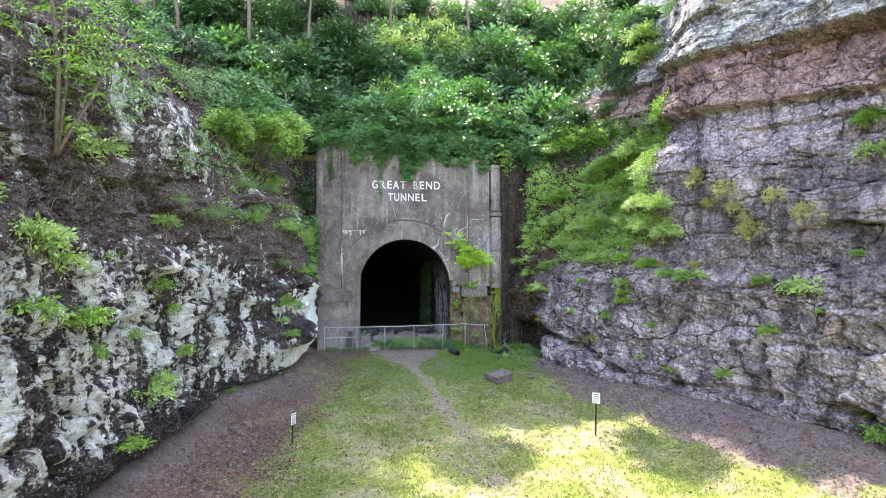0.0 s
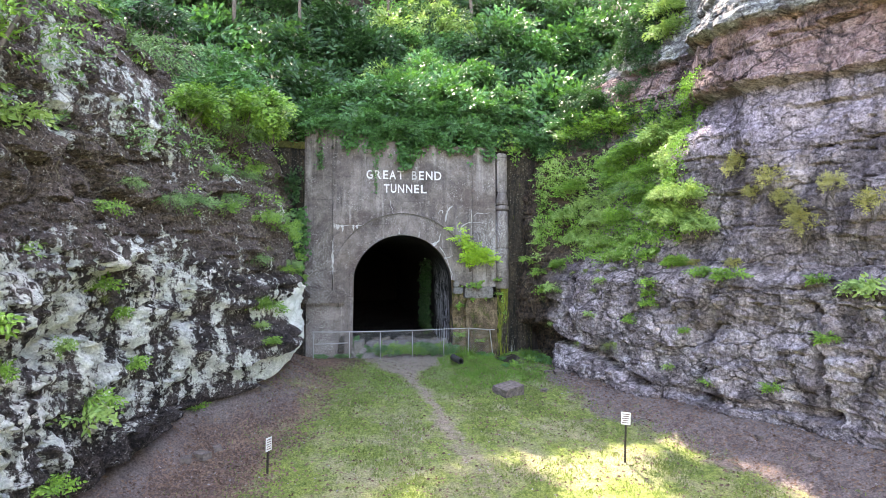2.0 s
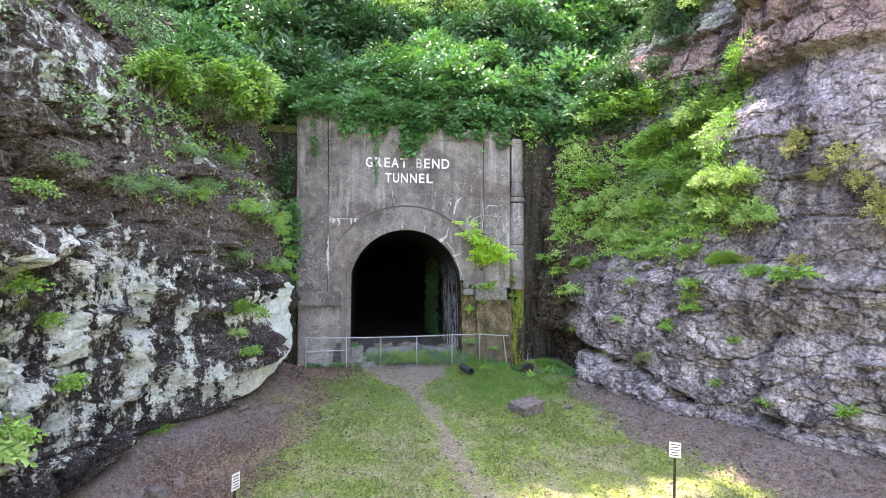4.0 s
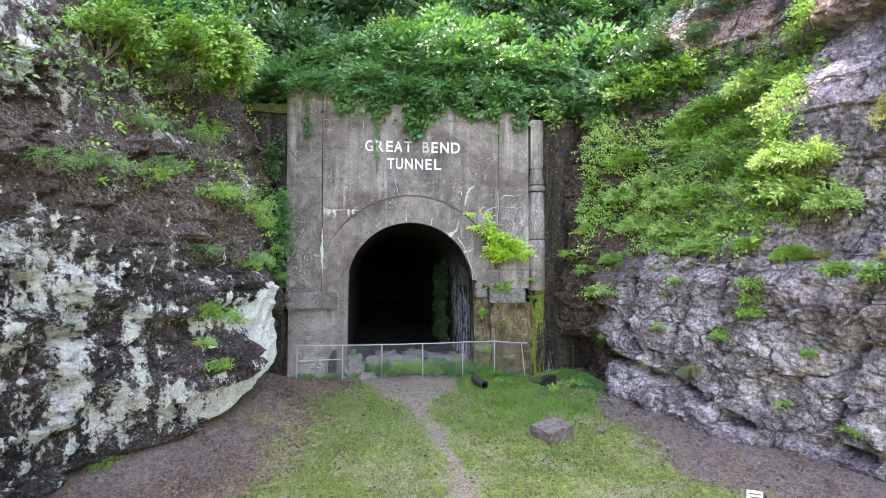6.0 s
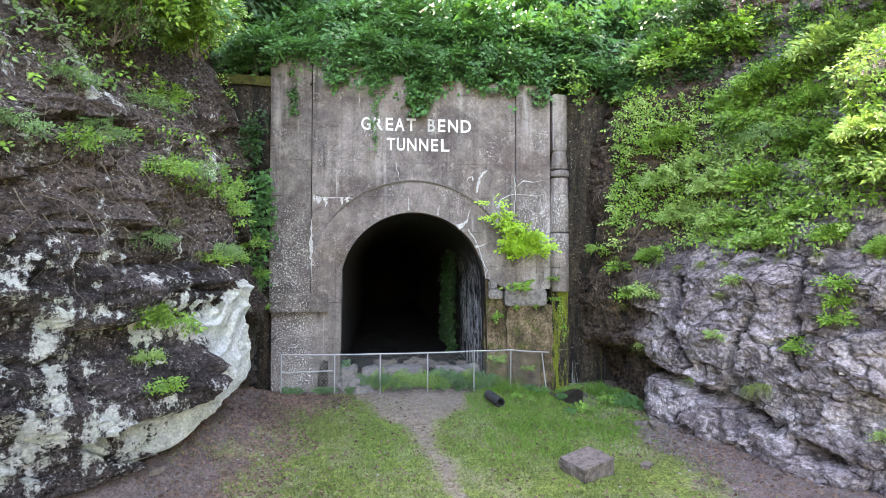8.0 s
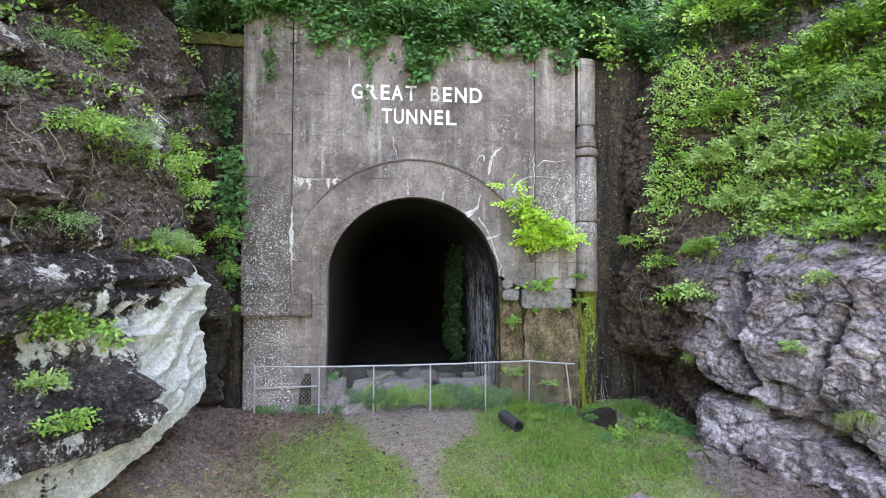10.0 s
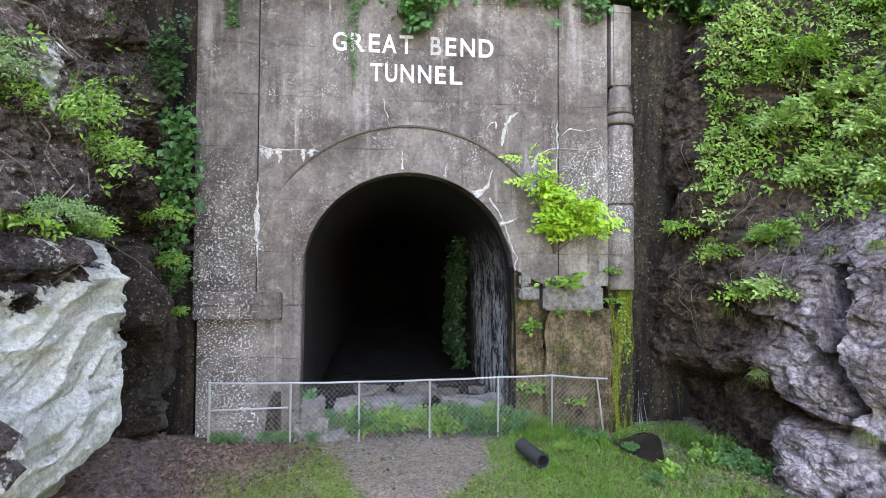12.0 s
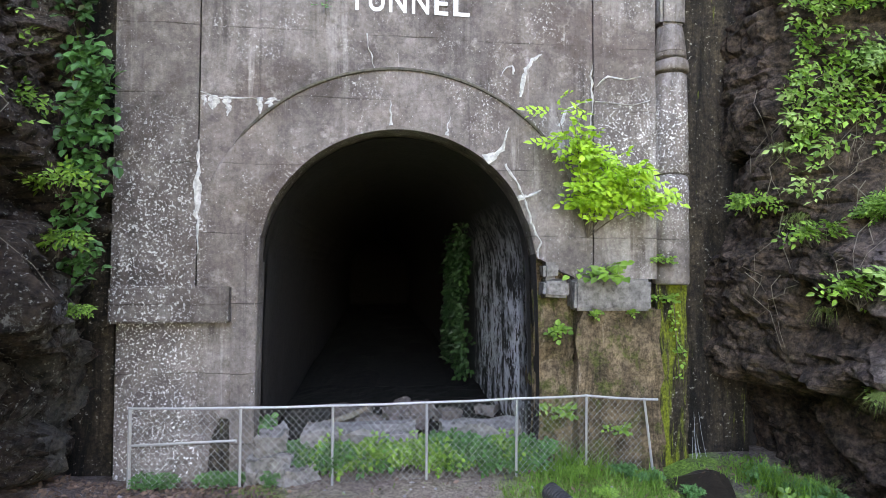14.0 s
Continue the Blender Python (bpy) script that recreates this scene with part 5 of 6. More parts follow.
for k, tip in enumerate(((0.2, -0.9, 4.6), (0.1, 0.2, 4.0), (0.9, 1.6, 3.4))):
    pts = [Vector((0, 0, -0.2)), Vector(tip) * 0.35 + Vector((0.05, 0.1, 0)), Vector(tip) * 0.7, Vector(tip)]
    mesh_ob("trunk", *tube(pts, [0.055, 0.045, 0.03, 0.012], 6), BARK, sap, smooth=True)
    for j in range(40):
        f = rng.uniform(0.3, 1.0)
        p = np.array(Vector(tip)) * f + rng.normal(0, 0.28, 3)
        d = np.array((rng.uniform(-0.4, 1.2), rng.uniform(-0.8, 1.2), rng.uniform(-0.1, 0.35)))
        fc.append(p + d * rng.uniform(0.1, 0.9))
        fa.append(d)
v, f = leaves(np.array(fc), unit(np.array(fa)), 0.15, 15, 0.95, 0.25, 0.33, rng)
mesh_ob("foliage", v, f, LEAF_FRESH, sap)

# east slope
for y, z, s, pool in ((-2.0, 8.6, 0.8, SLOPE), (-2.7, 7.6, 0.8, SLOPE_LM), (-3.6, 8.7, 0.9, SLOPE), (-2.6, 6.2, 0.6, SLOPE_LM), (-4.0, 5.9, 0.6, SLOPE),
                      (-6.1, 6.0, 0.5, SLOPE), (-4.9, 10.6, 1.0, SLOPE_LM), (-2.2, 11.6, 1.2, SLOPE), (-3.9, 10.0, 0.9, SLOPE), (-1.4, 11.2, 1.0, SLOPE), (-3.2, 7.0, 0.6, SLOPE_LM), (-4.4, 7.0, 0.75, SLOPE), (-5.2, 7.9, 0.8, SLOPE),
                      (-5.0, 9.0, 0.8, SLOPE), (-3.0, 9.4, 0.9, SLOPE), (-2.3, 5.0, 0.4, SLOPE), (-5.6, 5.4, 0.5, SLOPE), (-6.4, 7.4, 0.6, SLOPE), (-0.3, 11.8, 1.1, HEDGE), (0.2, 10.9, 0.8, HEDGE),
                      (-3.6, 6.0, 0.55, SLOPE_LM), (-2.0, 7.3, 0.55, SLOPE_LM), (-4.6, 8.2, 0.7, PALE), (-7.0, 5.4, 0.4, SLOPE), (-8.2, 5.0, 0.35, SLOPE), (-6.0, 9.6, 0.6, PALE)):
    plant("shrub", rr.choice(pool), (right_x(y, z) - 0.12, y, z), s, any_turn(), "fresh green shrub covering the rocky slope", "shrub", "shrubs on the east slope")
for dx, y, z, s, pool in ((-0.5, -7.8, 6.8, 0.8, SLOPE_LM), (-0.6, -8.4, 7.6, 0.65, SLOPE_LM), (-0.5, -8.8, 6.4, 0.6, SLOPE_LM), (-0.4, -7.3, 7.7, 0.55, SLOPE_LM)):
    plant("shrub", rr.choice(pool), (right_x(y, z) + dx, y, z), s, any_turn(), "sunlit yellow green shrub leaning off the cliff", "shrub", "shrubs on the east slope")
for y, z, s in ((-9.7, 8.5, 0.42), (-9.6, 8.1, 0.4), (-10.9, 7.6, 0.45), (-10.3, 7.2, 0.35), (-11.6, 6.5, 0.45), (-11.8, 6.0, 0.5), (-13.6, 6.5, 0.45), (-12.5, 7.2, 0.38), (-11.2, 6.9, 0.35)):
    plant("ledge_plant", rr.choice(YELLOW), (right_x(y, z) - 0.08, y, z + 0.2), (s, s, s * 1.2), any_turn(), "yellowing weedy plant on the shale ledge", "plant", "plants on the east cliff")
for y, z, s, pool in ((-6.6, 2.8, 0.55, SLOPE), (-7.4, 3.9, 0.3, TUFT), (-7.4, 3.5, 0.32, TUFT), (-7.5, 4.3, 0.4, TUFT), (-10.2, 4.6, 0.45, TUFT), (-13.9, 4.3, 0.55, TUFT_LM), (-13.3, 4.3, 0.4, TUFT_LM), (-12.3, 4.5, 0.3, TUFT), (-12.7, 2.8, 0.35, TUFT),
                      (-9.7, 1.0, 0.3, TUFT), (-11.4, 1.1, 0.28, TUFT), (-15.4, 0.6, 0.4, TUFT), (-16.0, 0.2, 0.4, TUFT), (-14.8, 9.7, 0.5, SLOPE), (-15.0, 8.6, 0.5, TUFT_LM), (-14.9, 5.4, 0.25, TUFT), (-8.1, 1.2, 0.2, TUFT_LM), (-8.0, 5.1, 0.4, SLOPE),
                      (-9.2, 4.7, 0.4, TUFT), (-5.3, 4.3, 0.25, TUFT_LM), (-2.9, 3.9, 0.4, TUFT_LM), (-2.3, 3.8, 0.4, TUFT), (-2.5, 2.3, 0.25, TUFT_LM), (-5.1, 2.9, 0.2, TUFT_LM), (-8.8, 2.6, 0.2, TUFT), (-10.0, 5.0, 0.35, YELLOW), (-0.6, 5.2, 0.3, TUFT), (-8.6, 5.0, 0.3, YELLOW),
                      (-14.5, 3.6, 0.2, TUFT), (-1.6, 4.6, 0.35, TUFT)):
    plant("cliff_plant", rr.choice(pool), (right_x(y, z) - 0.05, y, z), s, any_turn(), "small green plant growing from the shale", "plant", "plants on the east cliff")
for y, z, s, pool in ((-4.8, 15.2, 0.9, SLOPE_LM), (-4.2, 16.4, 1.0, SLOPE_LM), (-3.2, 17.6, 1.3, WOOD_MID), (-6.5, 17.5, 1.0, WOOD_MID), (-9.0, 17.6, 0.9, WOOD_MID), (-1.2, 13.0, 1.0, WOOD), (-2.8, 13.2, 0.7, WOOD), (0.4, 12.6, 1.1, WOOD), (0.8, 13.6, 1.1, WOOD)):
    plant("shrub", rr.choice(pool), (right_x(y, z) - 0.1, y, z), s, any_turn(), "leafy shrub on the upper rock beds", "shrub", "shrubs on the east slope")


# hanging vines on the portal and ivy mats
def vine(points, n, size, mat, seed, parent_label, spread=0.08, out=(0, -1, 0), shape=(1, 0.35, 1)):
    rng = np.random.default_rng(seed)
    e = thing("vine", parent_label, "vine", "hanging vines", points[0])
    P = np.array(points) - np.array(points[0])
    t = np.sort(rng.uniform(0, len(P) - 1.001, n))
    i = t.astype(int)
    c = P[i] + (P[i + 1] - P[i]) * (t - i)[:, None] + rng.normal(0, spread, (n, 3)) * np.array(shape)
    ax = unit(np.array(out) * 0.7 + rng.normal(0, 0.6, (n, 3)) + np.array((0, 0, -0.5)))
    v, f = leaves(c, ax, size, 3, 0.9, 0.3, 0.75, rng)
    mesh_ob("foliage", v, f, mat, e)
    mesh_ob("branching_stem", *tube([tuple(p) for p in P], 0.008, 4), BARK, e)


vine([(0.35, -0.05, 11.3), (0.3, -0.08, 10.6), (0.3, -0.06, 10.1)], 190, 0.2, LEAF_MID, 1, "thick green vine hanging over the portal edge", 0.2)
vine([(0.75, -0.05, 11.2), (0.8, -0.06, 10.9), (0.85, -0.05, 10.65)], 60, 0.18, LEAF_MID, 2, "short green vine hanging over the portal edge", 0.18)
vine([(-1.05, -0.03, 11.2), (-1.1, -0.03, 10.2), (-1.17, -0.03, 9.4), (-1.1, -0.02, 8.3)], 44, 0.1, LEAF_MID, 3, "thin vine strand trailing down the concrete", 0.06)
vine([(-3.75, 0.05, 11.2), (-3.8, 0.05, 10.3), (-3.75, 0.05, 9.6)], 45, 0.11, LEAF_MID, 4, "thin vine strand trailing down the concrete", 0.07)
vine([(2.3, -0.03, 11.3), (2.4, -0.05, 10.75)], 70, 0.17, LEAF_MID, 5, "short green vine hanging over the portal edge", 0.2)
vine([(4.4, -0.03, 11.3), (4.5, -0.05, 10.5)], 70, 0.15, LEAF_MID, 6, "short green vine hanging over the portal edge", 0.2)
vine([(5.6, -0.3, 11.3), (5.8, -0.4, 10.4)], 60, 0.13, LEAF_FRESH, 7, "short green vine hanging beside the portal", 0.3)
vine([(-2.2, -0.03, 11.3), (-2.3, -0.04, 10.8)], 90, 0.17, LEAF_MID, 8, "short green vine hanging over the portal edge", 0.25)
vine([(-1.2, -0.03, 11.3), (-1.0, -0.04, 10.75)], 90, 0.17, LEAF_MID, 18, "short green vine hanging over the portal edge", 0.25)
vine([(3.3, -0.03, 11.3), (3.4, -0.04, 10.8)], 70, 0.17, LEAF_MID, 28, "short green vine hanging over the portal edge", 0.25)
vine([(-4.65, -0.3, 7.6), (-4.6, -0.45, 6.6), (-4.6, -0.4, 5.4)], 170, 0.18, LEAF_MID, 9, "leafy vine climbing beside the portal", 0.16)
vine([(-4.75, -0.5, 5.4), (-4.7, -0.5, 4.6), (-4.6, -0.4, 3.9)], 70, 0.14, LEAF_MID, 10, "leafy vine climbing beside the portal", 0.14)
vine([(-5.0, -0.2, 9.3), (-5.0, -0.2, 8.0)], 90, 0.16, LEAF_DARK, 11, "dark vine on the wing wall", 0.2)
vine([(2.4, 6.6, 5.0), (2.38, 7.6, 3.2), (2.38, 7.0, 1.0)], 420, 0.16, LEAF_DARK, 12, "green ivy curtain on the tunnel wall", 0.5, (-1, -0.3, 0), (0.12, 1.2, 1))
vine([(2.38, 9.0, 4.6), (2.38, 10.0, 1.2)], 320, 0.16, LEAF_DARK, 13, "green ivy curtain on the tunnel wall", 0.5, (-1, -0.3, 0), (0.12, 1.2, 1))
vine([(-2.1, 0.5, 1.6), (-2.1, 0.4, 0.9)], 25, 0.16, LEAF_MID, 14, "small fern at the tunnel jamb", 0.1)

vine([(5.3, 0.26, 3.5), (5.35, 0.24, 2.6), (5.4, 0.22, 1.9)], 14, 0.09, LEAF_FRESH, 33, "small creeper on the mossy wall", 0.07)

# sapling and leafy plants on the broken right side of the portal
sap = thing("portal_sapling", "bright yellow green sapling rooted in the concrete joint", "tree", at=(3.55, 0.05, 4.6))
fc, fa = [], []
for tip, n in (((-0.75, -0.5, 2.15), 18), ((-0.25, -0.6, 1.6), 40), ((0.45, -0.7, 1.05), 70), ((1.0, -0.6, 0.8), 45), ((-0.15, -0.5, 0.75), 50), ((0.2, -0.45, 1.25), 36), ((-0.45, -0.55, 1.9), 16)):
    tp = Vector(tip)
    mesh_ob("branch", *tube([(0, 0, 0), tp * 0.5 + Vector((0, -0.05, 0.05)), tp], [0.016, 0.01, 0.005], 5), BARK, sap)
    for j in range(n):
        w = rng.uniform(0.55, 1.08)
        fc.append(np.array(tp) * w + rng.normal(0, 0.13, 3) * np.array((1.3, 1, 0.55)))
        fa.append(np.array((rng.normal(0, 1), rng.normal(-0.3, 0.7), rng.normal(0, 0.2))))
v, f = leaves(np.array(fc), unit(np.array(fa)), 0.145, 6, 0.8, 0.15, 0.6, rng)
mesh_ob("foliage", v, f, LEAF_BRIGHT, sap)
for x, y, z, s in ((3.8, -0.05, 3.98, 0.36), (2.98, 0.25, 2.9, 0.2), (4.98, 0.0, 4.2, 0.14), (5.12, 0.22, 3.5, 0.16), (4.3, 0.02, 3.26, 0.1), (3.6, 0.02, 3.24, 0.12), (3.1, 0.25, 1.5, 0.22), (4.1, 0.05, 1.2, 0.16)):
    plant("broadleaf_plant", rr.choice(BIGLEAF), (x, y, z), s, any_turn(), "broad leaved green plant in a concrete crack", "plant", "plants on the portal")


# ---- plants and rubble behind the fence ----
for i in range(26):
    x = -1.6 + 4.2 * (i + 0.6 * rr.random()) / 26
    plant("weed", rr.choice(WEED + WEED_LIT), (x, 0.12 + 0.5 * rr.random(), 0.68 + 0.2 * rr.random()), 0.3 + 0.22 * rr.random(), any_turn(), "low green weeds behind the fence", "weed", "weeds behind the fence")
for i in range(8):
    x = -3.9 + 2.0 * rr.random()
    plant("weed", rr.choice(WEED), (x, 0.0 - 0.05 * rr.random(), 0.6), 0.16 + 0.1 * rr.random(), any_turn(), "low green weeds behind the fence", "weed", "weeds behind the fence")


def chunk(name, at, size, mat, label, seed, turn=0.0, group="concrete rubble"):
    bm = box(-size[0] / 2, size[0] / 2, -size[1] / 2, size[1] / 2, -size[2] / 2, size[2] / 2, 0, min(size) * 0.4, 5, seed)
    ob = part(name, bm, mat)
    ob.matrix_basis = pose(*at, 0, 0, turn)
    return tagged(ob, label, "rubble", group)


chunk("concrete_slab", (-0.45, 0.75, 0.95), (1.9, 0.7, 0.4), PALE_CONCRETE, "fallen grey concrete slab inside the tunnel mouth", 21, 4)
chunk("concrete_slab", (1.75, 0.85, 0.95), (1.5, 0.6, 0.38), PALE_CONCRETE, "fallen grey concrete slab inside the tunnel mouth", 22, -5)
chunk("concrete_block", (-1.95, 0.2, 1.05), (0.5, 0.4, 0.5), PALE_CONCRETE, "broken concrete block against the tunnel jamb", 23, 20)
chunk("concrete_block", (-1.95, 0.1, 0.65), (0.7, 0.5, 0.5), PALE_CONCRETE, "broken concrete block against the tunnel jamb", 24, -8)
chunk("concrete_block", (-1.5, 0.1, 0.6), (0.6, 0.4, 0.3), PALE_CONCRETE, "broken concrete block against the tunnel jamb", 25, 30)
for i in range(14):
    s = 0.15 + 0.25 * rr.random()
    chunk("stone", (-1.7 + 4.0 * rr.random(), 1.5 + 1.6 * rr.random(), 0.85 + s * 0.3), (s * 1.6, s, s * 0.7), BOULDER, "dark loose stone on the tunnel floor", 30 + i, 180 * rr.random(), "tunnel rubble")
ob = mesh_ob("log", *tube([(-1.1, 1.8, 0.95), (-0.6, 1.7, 1.12), (-0.35, 1.65, 1.28)], [0.07, 0.065, 0.05], 7), DRY)
tagged(ob, "short pale broken log on the rubble", "log")

mesh_ob("stain", [(-2.95, -0.266, 0.2), (-2.4, -0.266, 0.2), (-2.42, -0.266, 0.8), (-2.55, -0.266, 1.2), (-2.75, -0.266, 1.25), (-2.9, -0.266, 0.9)], [(0, 1, 2, 3, 4, 5)], WET_WALL, portal, "dark damp stain on the pedestal")

# weeds and ferns at the wet foot of the east rock
for x, y, s, pool in ((6.4, -1.5, 0.3, WEED), (6.6, -1.9, 0.32, WEED), (6.2, -1.0, 0.28, WEED), (6.5, -2.3, 0.3, WEED), (6.1, -1.8, 0.2, BIGLEAF), (6.3, -0.7, 0.25, WEED), (6.8, -2.6, 0.25, WEED), (3.4, -1.0, 0.16, WEED_LIT), (4.4, -0.6, 0.2, WEED), (4.9, -0.9, 0.18, WEED), (5.0, -2.2, 0.2, BIGLEAF), (4.6, -2.6, 0.16, WEED), (3.2, -0.3, 0.22, WEED_LIT), (4.0, -0.35, 0.2, WEED)):
    plant("weed", rr.choice(pool), (x, y, ground_z(x, y) + 0.15 * s + 0.08), s, any_turn(), "low green weed on the wet ground", "weed", "weeds on the wet ground")

# ---- boulder, pipe, signs, stones ----
bm = bmesh.new()
bmesh.ops.create_icosphere(bm, subdivisions=4, radius=1)
for v in bm.verts:
    c = v.co.copy()
    h, e = blocks(c, 0.8, 4.0)
    q = Vector((max(-0.62, min(0.62, c.x)), max(-0.6, min(0.6, c.y)), max(-0.4, min(0.42, c.z + 0.1 * c.x))))
    q *= 1 + 0.1 * noise.fractal(c * 1.5, 1, 2, 4) + 0.16 * (h - 0.5)
    v.co = Vector((q.x * 0.74, q.y * 0.62, q.z * 0.52))
b = part("boulder", bm, BOULDER)
b.matrix_basis = pose(3.75, -6.2, ground_z(3.75, -6.2) + 0.1, 4, -5, 25)
tagged(b, "flat topped grey brown boulder on the grass", "boulder")

pipe = thing("drain_pipe", "black corrugated plastic drain pipe lying on the grass", "pipe", at=(2.7, -1.88, ground_z(2.7, -1.88) + 0.17))
a0, a1 = Vector((0, 0, 0)), Vector((-0.22, 0.78, 0.08))
pts, rad = [], []
for k in range(61):
    pts.append(a0.lerp(a1, k / 60))
    rad.append(0.15 if k % 4 < 2 else 0.132)
vs, fs = [], []
d = (a1 - a0).normalized()
u = d.cross(Vector((0, 0, 1))).normalized()
w = u.cross(d)
S = 20
prof = list(zip(pts, rad)) + [(pts[k], 0.118) for k in range(60, -1, -12)]
for p, r in prof:
    for k in range(S):
        t = 2 * math.pi * k / S
        vs.append(p + (u * math.cos(t) + w * math.sin(t)) * r)
n = len(prof)
for i in range(n):
    j = (i + 1) % n
    for k in range(S):
        fs.append((i * S + k, i * S + (k + 1) % S, j * S + (k + 1) % S, j * S + k))
mesh_ob("corrugated_tube", vs, fs, BLACK_PLASTIC, pipe)


def sign(x, y, ztop, turn, w, h, label):
    z0 = ground_z(x, y)
    e = thing("sign", label, "sign", "warning signs", (x, y, z0))
    e.rotation_euler = (0, radians(1.5), radians(turn))
    H = ztop - z0
    part("post", box(-0.028, 0.028, -0.02, 0.02, -0.2, H - 0.02, 0.006), POST_STEEL, e, "dark steel post")
    part("plate", box(-w / 2, w / 2, -0.03, -0.022, H - h, H, 0.003), SIGN_WHITE, e, "white sheet sign plate")
    for k in range(5):
        ww = w * (0.78 if k % 2 == 0 else 0.6)
        z = H - 0.05 - k * (h - 0.08) / 4.6
        part("text_bar", box(-ww / 2, ww / 2, -0.034, -0.031, z - 0.02, z, 0.0), SIGN_INK, e)
    for z in (H - 0.03, H - h + 0.03):
        bm = bmesh.new()
        bmesh.ops.create_uvsphere(bm, u_segments=8, v_segments=5, radius=0.012, matrix=Matrix.Translation((0, -0.033, z)))
        part("bolt", bm, GALV, e)


sign(5.54, -12.0, 0.74, -28, 0.26, 0.36, "small white warning sign on a dark steel post in the grass")
sign(-4.43, -11.5, 0.36, 62, 0.26, 0.36, "small white warning sign on a dark steel post by leaf litter")

# wet hollow with a thread of falling water
v = [(5.2 + 0.52 * math.cos(a) * (1 + 0.2 * math.sin(3 * a)), -0.75 + 0.75 * math.sin(a) * (1 + 0.15 * math.cos(2 * a)), 0) for a in [k * math.pi / 16 for k in range(32)]]
v = [(a, b, ground_pt(a, b)[2] + 0.03) for a, b, c in v]
pud = mesh_ob("puddle", v, [tuple(range(32))], WATER)
tagged(pud, "dark wet mud hollow below the wall", "puddle", kind="structure")

FALLS = m_plain("thin falling water", (0.3, 0.32, 0.33), (0.6, 0.63, 0.65), 20, 0.15, 0, 0.1)
trickle = thing("water_trickle", "thin threads of water running down the wet wall", "water", at=(5.75, 0.36, 0.35))
for i in range(9):
    x, top = -0.2 + 0.4 * rr.random(), (1.0 if i < 2 else 0.3 + 0.3 * rr.random())
    v, f = tube([(x * 0.4, -0.02, top), (x * 0.6, -0.05, top * 0.6), (x * 0.8, -0.09, top * 0.3), (x, -0.16, 0.0)], [0.002, 0.003, 0.004, 0.005], 4)
    mesh_ob("strand", v, f, FALLS, trickle)

# lime streaks, drips and white cracks on the face
def ribbon(points, widths, mat, name, y=PY - 0.016, label=""):
    vs, fs = [], []
    n = len(points)
    fine = []
    for i in range(n - 1):
        for k in range(5):
            t = k / 5
            fine.append((points[i][0] + (points[i + 1][0] - points[i][0]) * t, points[i][1] + (points[i + 1][1] - points[i][1]) * t, widths[i] + (widths[i + 1] - widths[i]) * t))
    fine.append((*points[-1], widths[-1]))
    for j, (x, z, w) in enumerate(fine):
        a, b = fine[max(0, j - 1)], fine[min(len(fine) - 1, j + 1)]
        d = Vector((b[0] - a[0], b[1] - a[1]))
        d = d.normalized() if d.length else Vector((0, 1))
        nx, nz = d.y, -d.x
        jx = 0.045 * noise.noise(Vector((x * 7, z * 7, 3)))
        wl, wr = w * 0.75 * (0.3 + 1.2 * rr.random()), w * 0.75 * (0.3 + 1.2 * rr.random())
        for s, ww, dy in ((1, wl, 0.012), (0, 0, 0), (-1, wr, 0.012)):
            vs.append((x + jx + nx * ww * s * 0.5, y + dy - 0.4, z + nz * ww * s * 0.5 - 0.3))
    for j in range(len(fine) - 1):
        for k in (0, 1):
            fs.append((j * 3 + k, j * 3 + k + 1, (j + 1) * 3 + k + 1, (j + 1) * 3 + k))
    return mesh_ob(name, vs, fs, mat, portal, label)


ribbon([(-3.17, 6.15), (-3.16, 5.7), (-3.18, 5.2), (-3.15, 4.7), (-3.16, 4.25)], [0.03, 0.12, 0.16, 0.07, 0.02], LIME, "lime_streak", label="white lime streak down the joint")
ribbon([(-3.15, 6.96), (-2.85, 6.86), (-2.3, 6.88), (-1.8, 6.86), (-1.45, 7.02), (-1.0, 7.2)], [0.03, 0.05, 0.03, 0.02, 0.05, 0.02], LIME, "lime_crack")
for x, z0, z1, w in ((-2.95, 6.9, 6.66, 0.22), (-2.72, 6.9, 6.56, 0.16), (-2.2, 6.9, 6.62, 0.14), (-2.02, 6.9, 6.68, 0.2), (-3.1, 6.9, 6.72, 0.1)):
    ribbon([(x, z0), (x + 0.02, (z0 + z1) / 2), (x, z1)], [w, w * 0.9, 0.03], LIME, "lime_drip", label="white lime drip")
RY = PY - 0.16
ribbon([(0.98, 6.33), (1.0, 6.45), (1.04, 6.66)], [0.09, 0.05, 0.01], LIME, "lime_crack", RY)
ribbon([(0.02, 6.47), (0.0, 6.7), (0.01, 6.9)], [0.08, 0.04, 0.01], LIME, "lime_crack", RY)
ribbon([(1.68, 5.93), (1.95, 6.12), (2.07, 6.5)], [0.2, 0.09, 0.02], LIME, "lime_crack", RY)
ribbon([(2.25, 5.27), (2.45, 5.3), (2.66, 5.42)], [0.14, 0.08, 0.02], LIME, "lime_crack", RY)
ribbon([(2.0, 5.85), (2.2, 5.6), (2.36, 5.25), (2.5, 4.85), (2.63, 4.5), (2.62, 4.2)], [0.07, 0.06, 0.04, 0.06, 0.05, 0.04], LIME, "lime_crack", RY)
ribbon([(2.33, 7.1), (2.38, 7.5), (2.5, 7.75), (2.72, 7.9)], [0.06, 0.12, 0.1, 0.03], LIME, "lime_streak")
ribbon([(1.97, 7.45), (2.05, 7.62), (2.18, 7.66), (2.2, 7.5)], [0.02, 0.03, 0.05, 0.05], LIME, "lime_crack")
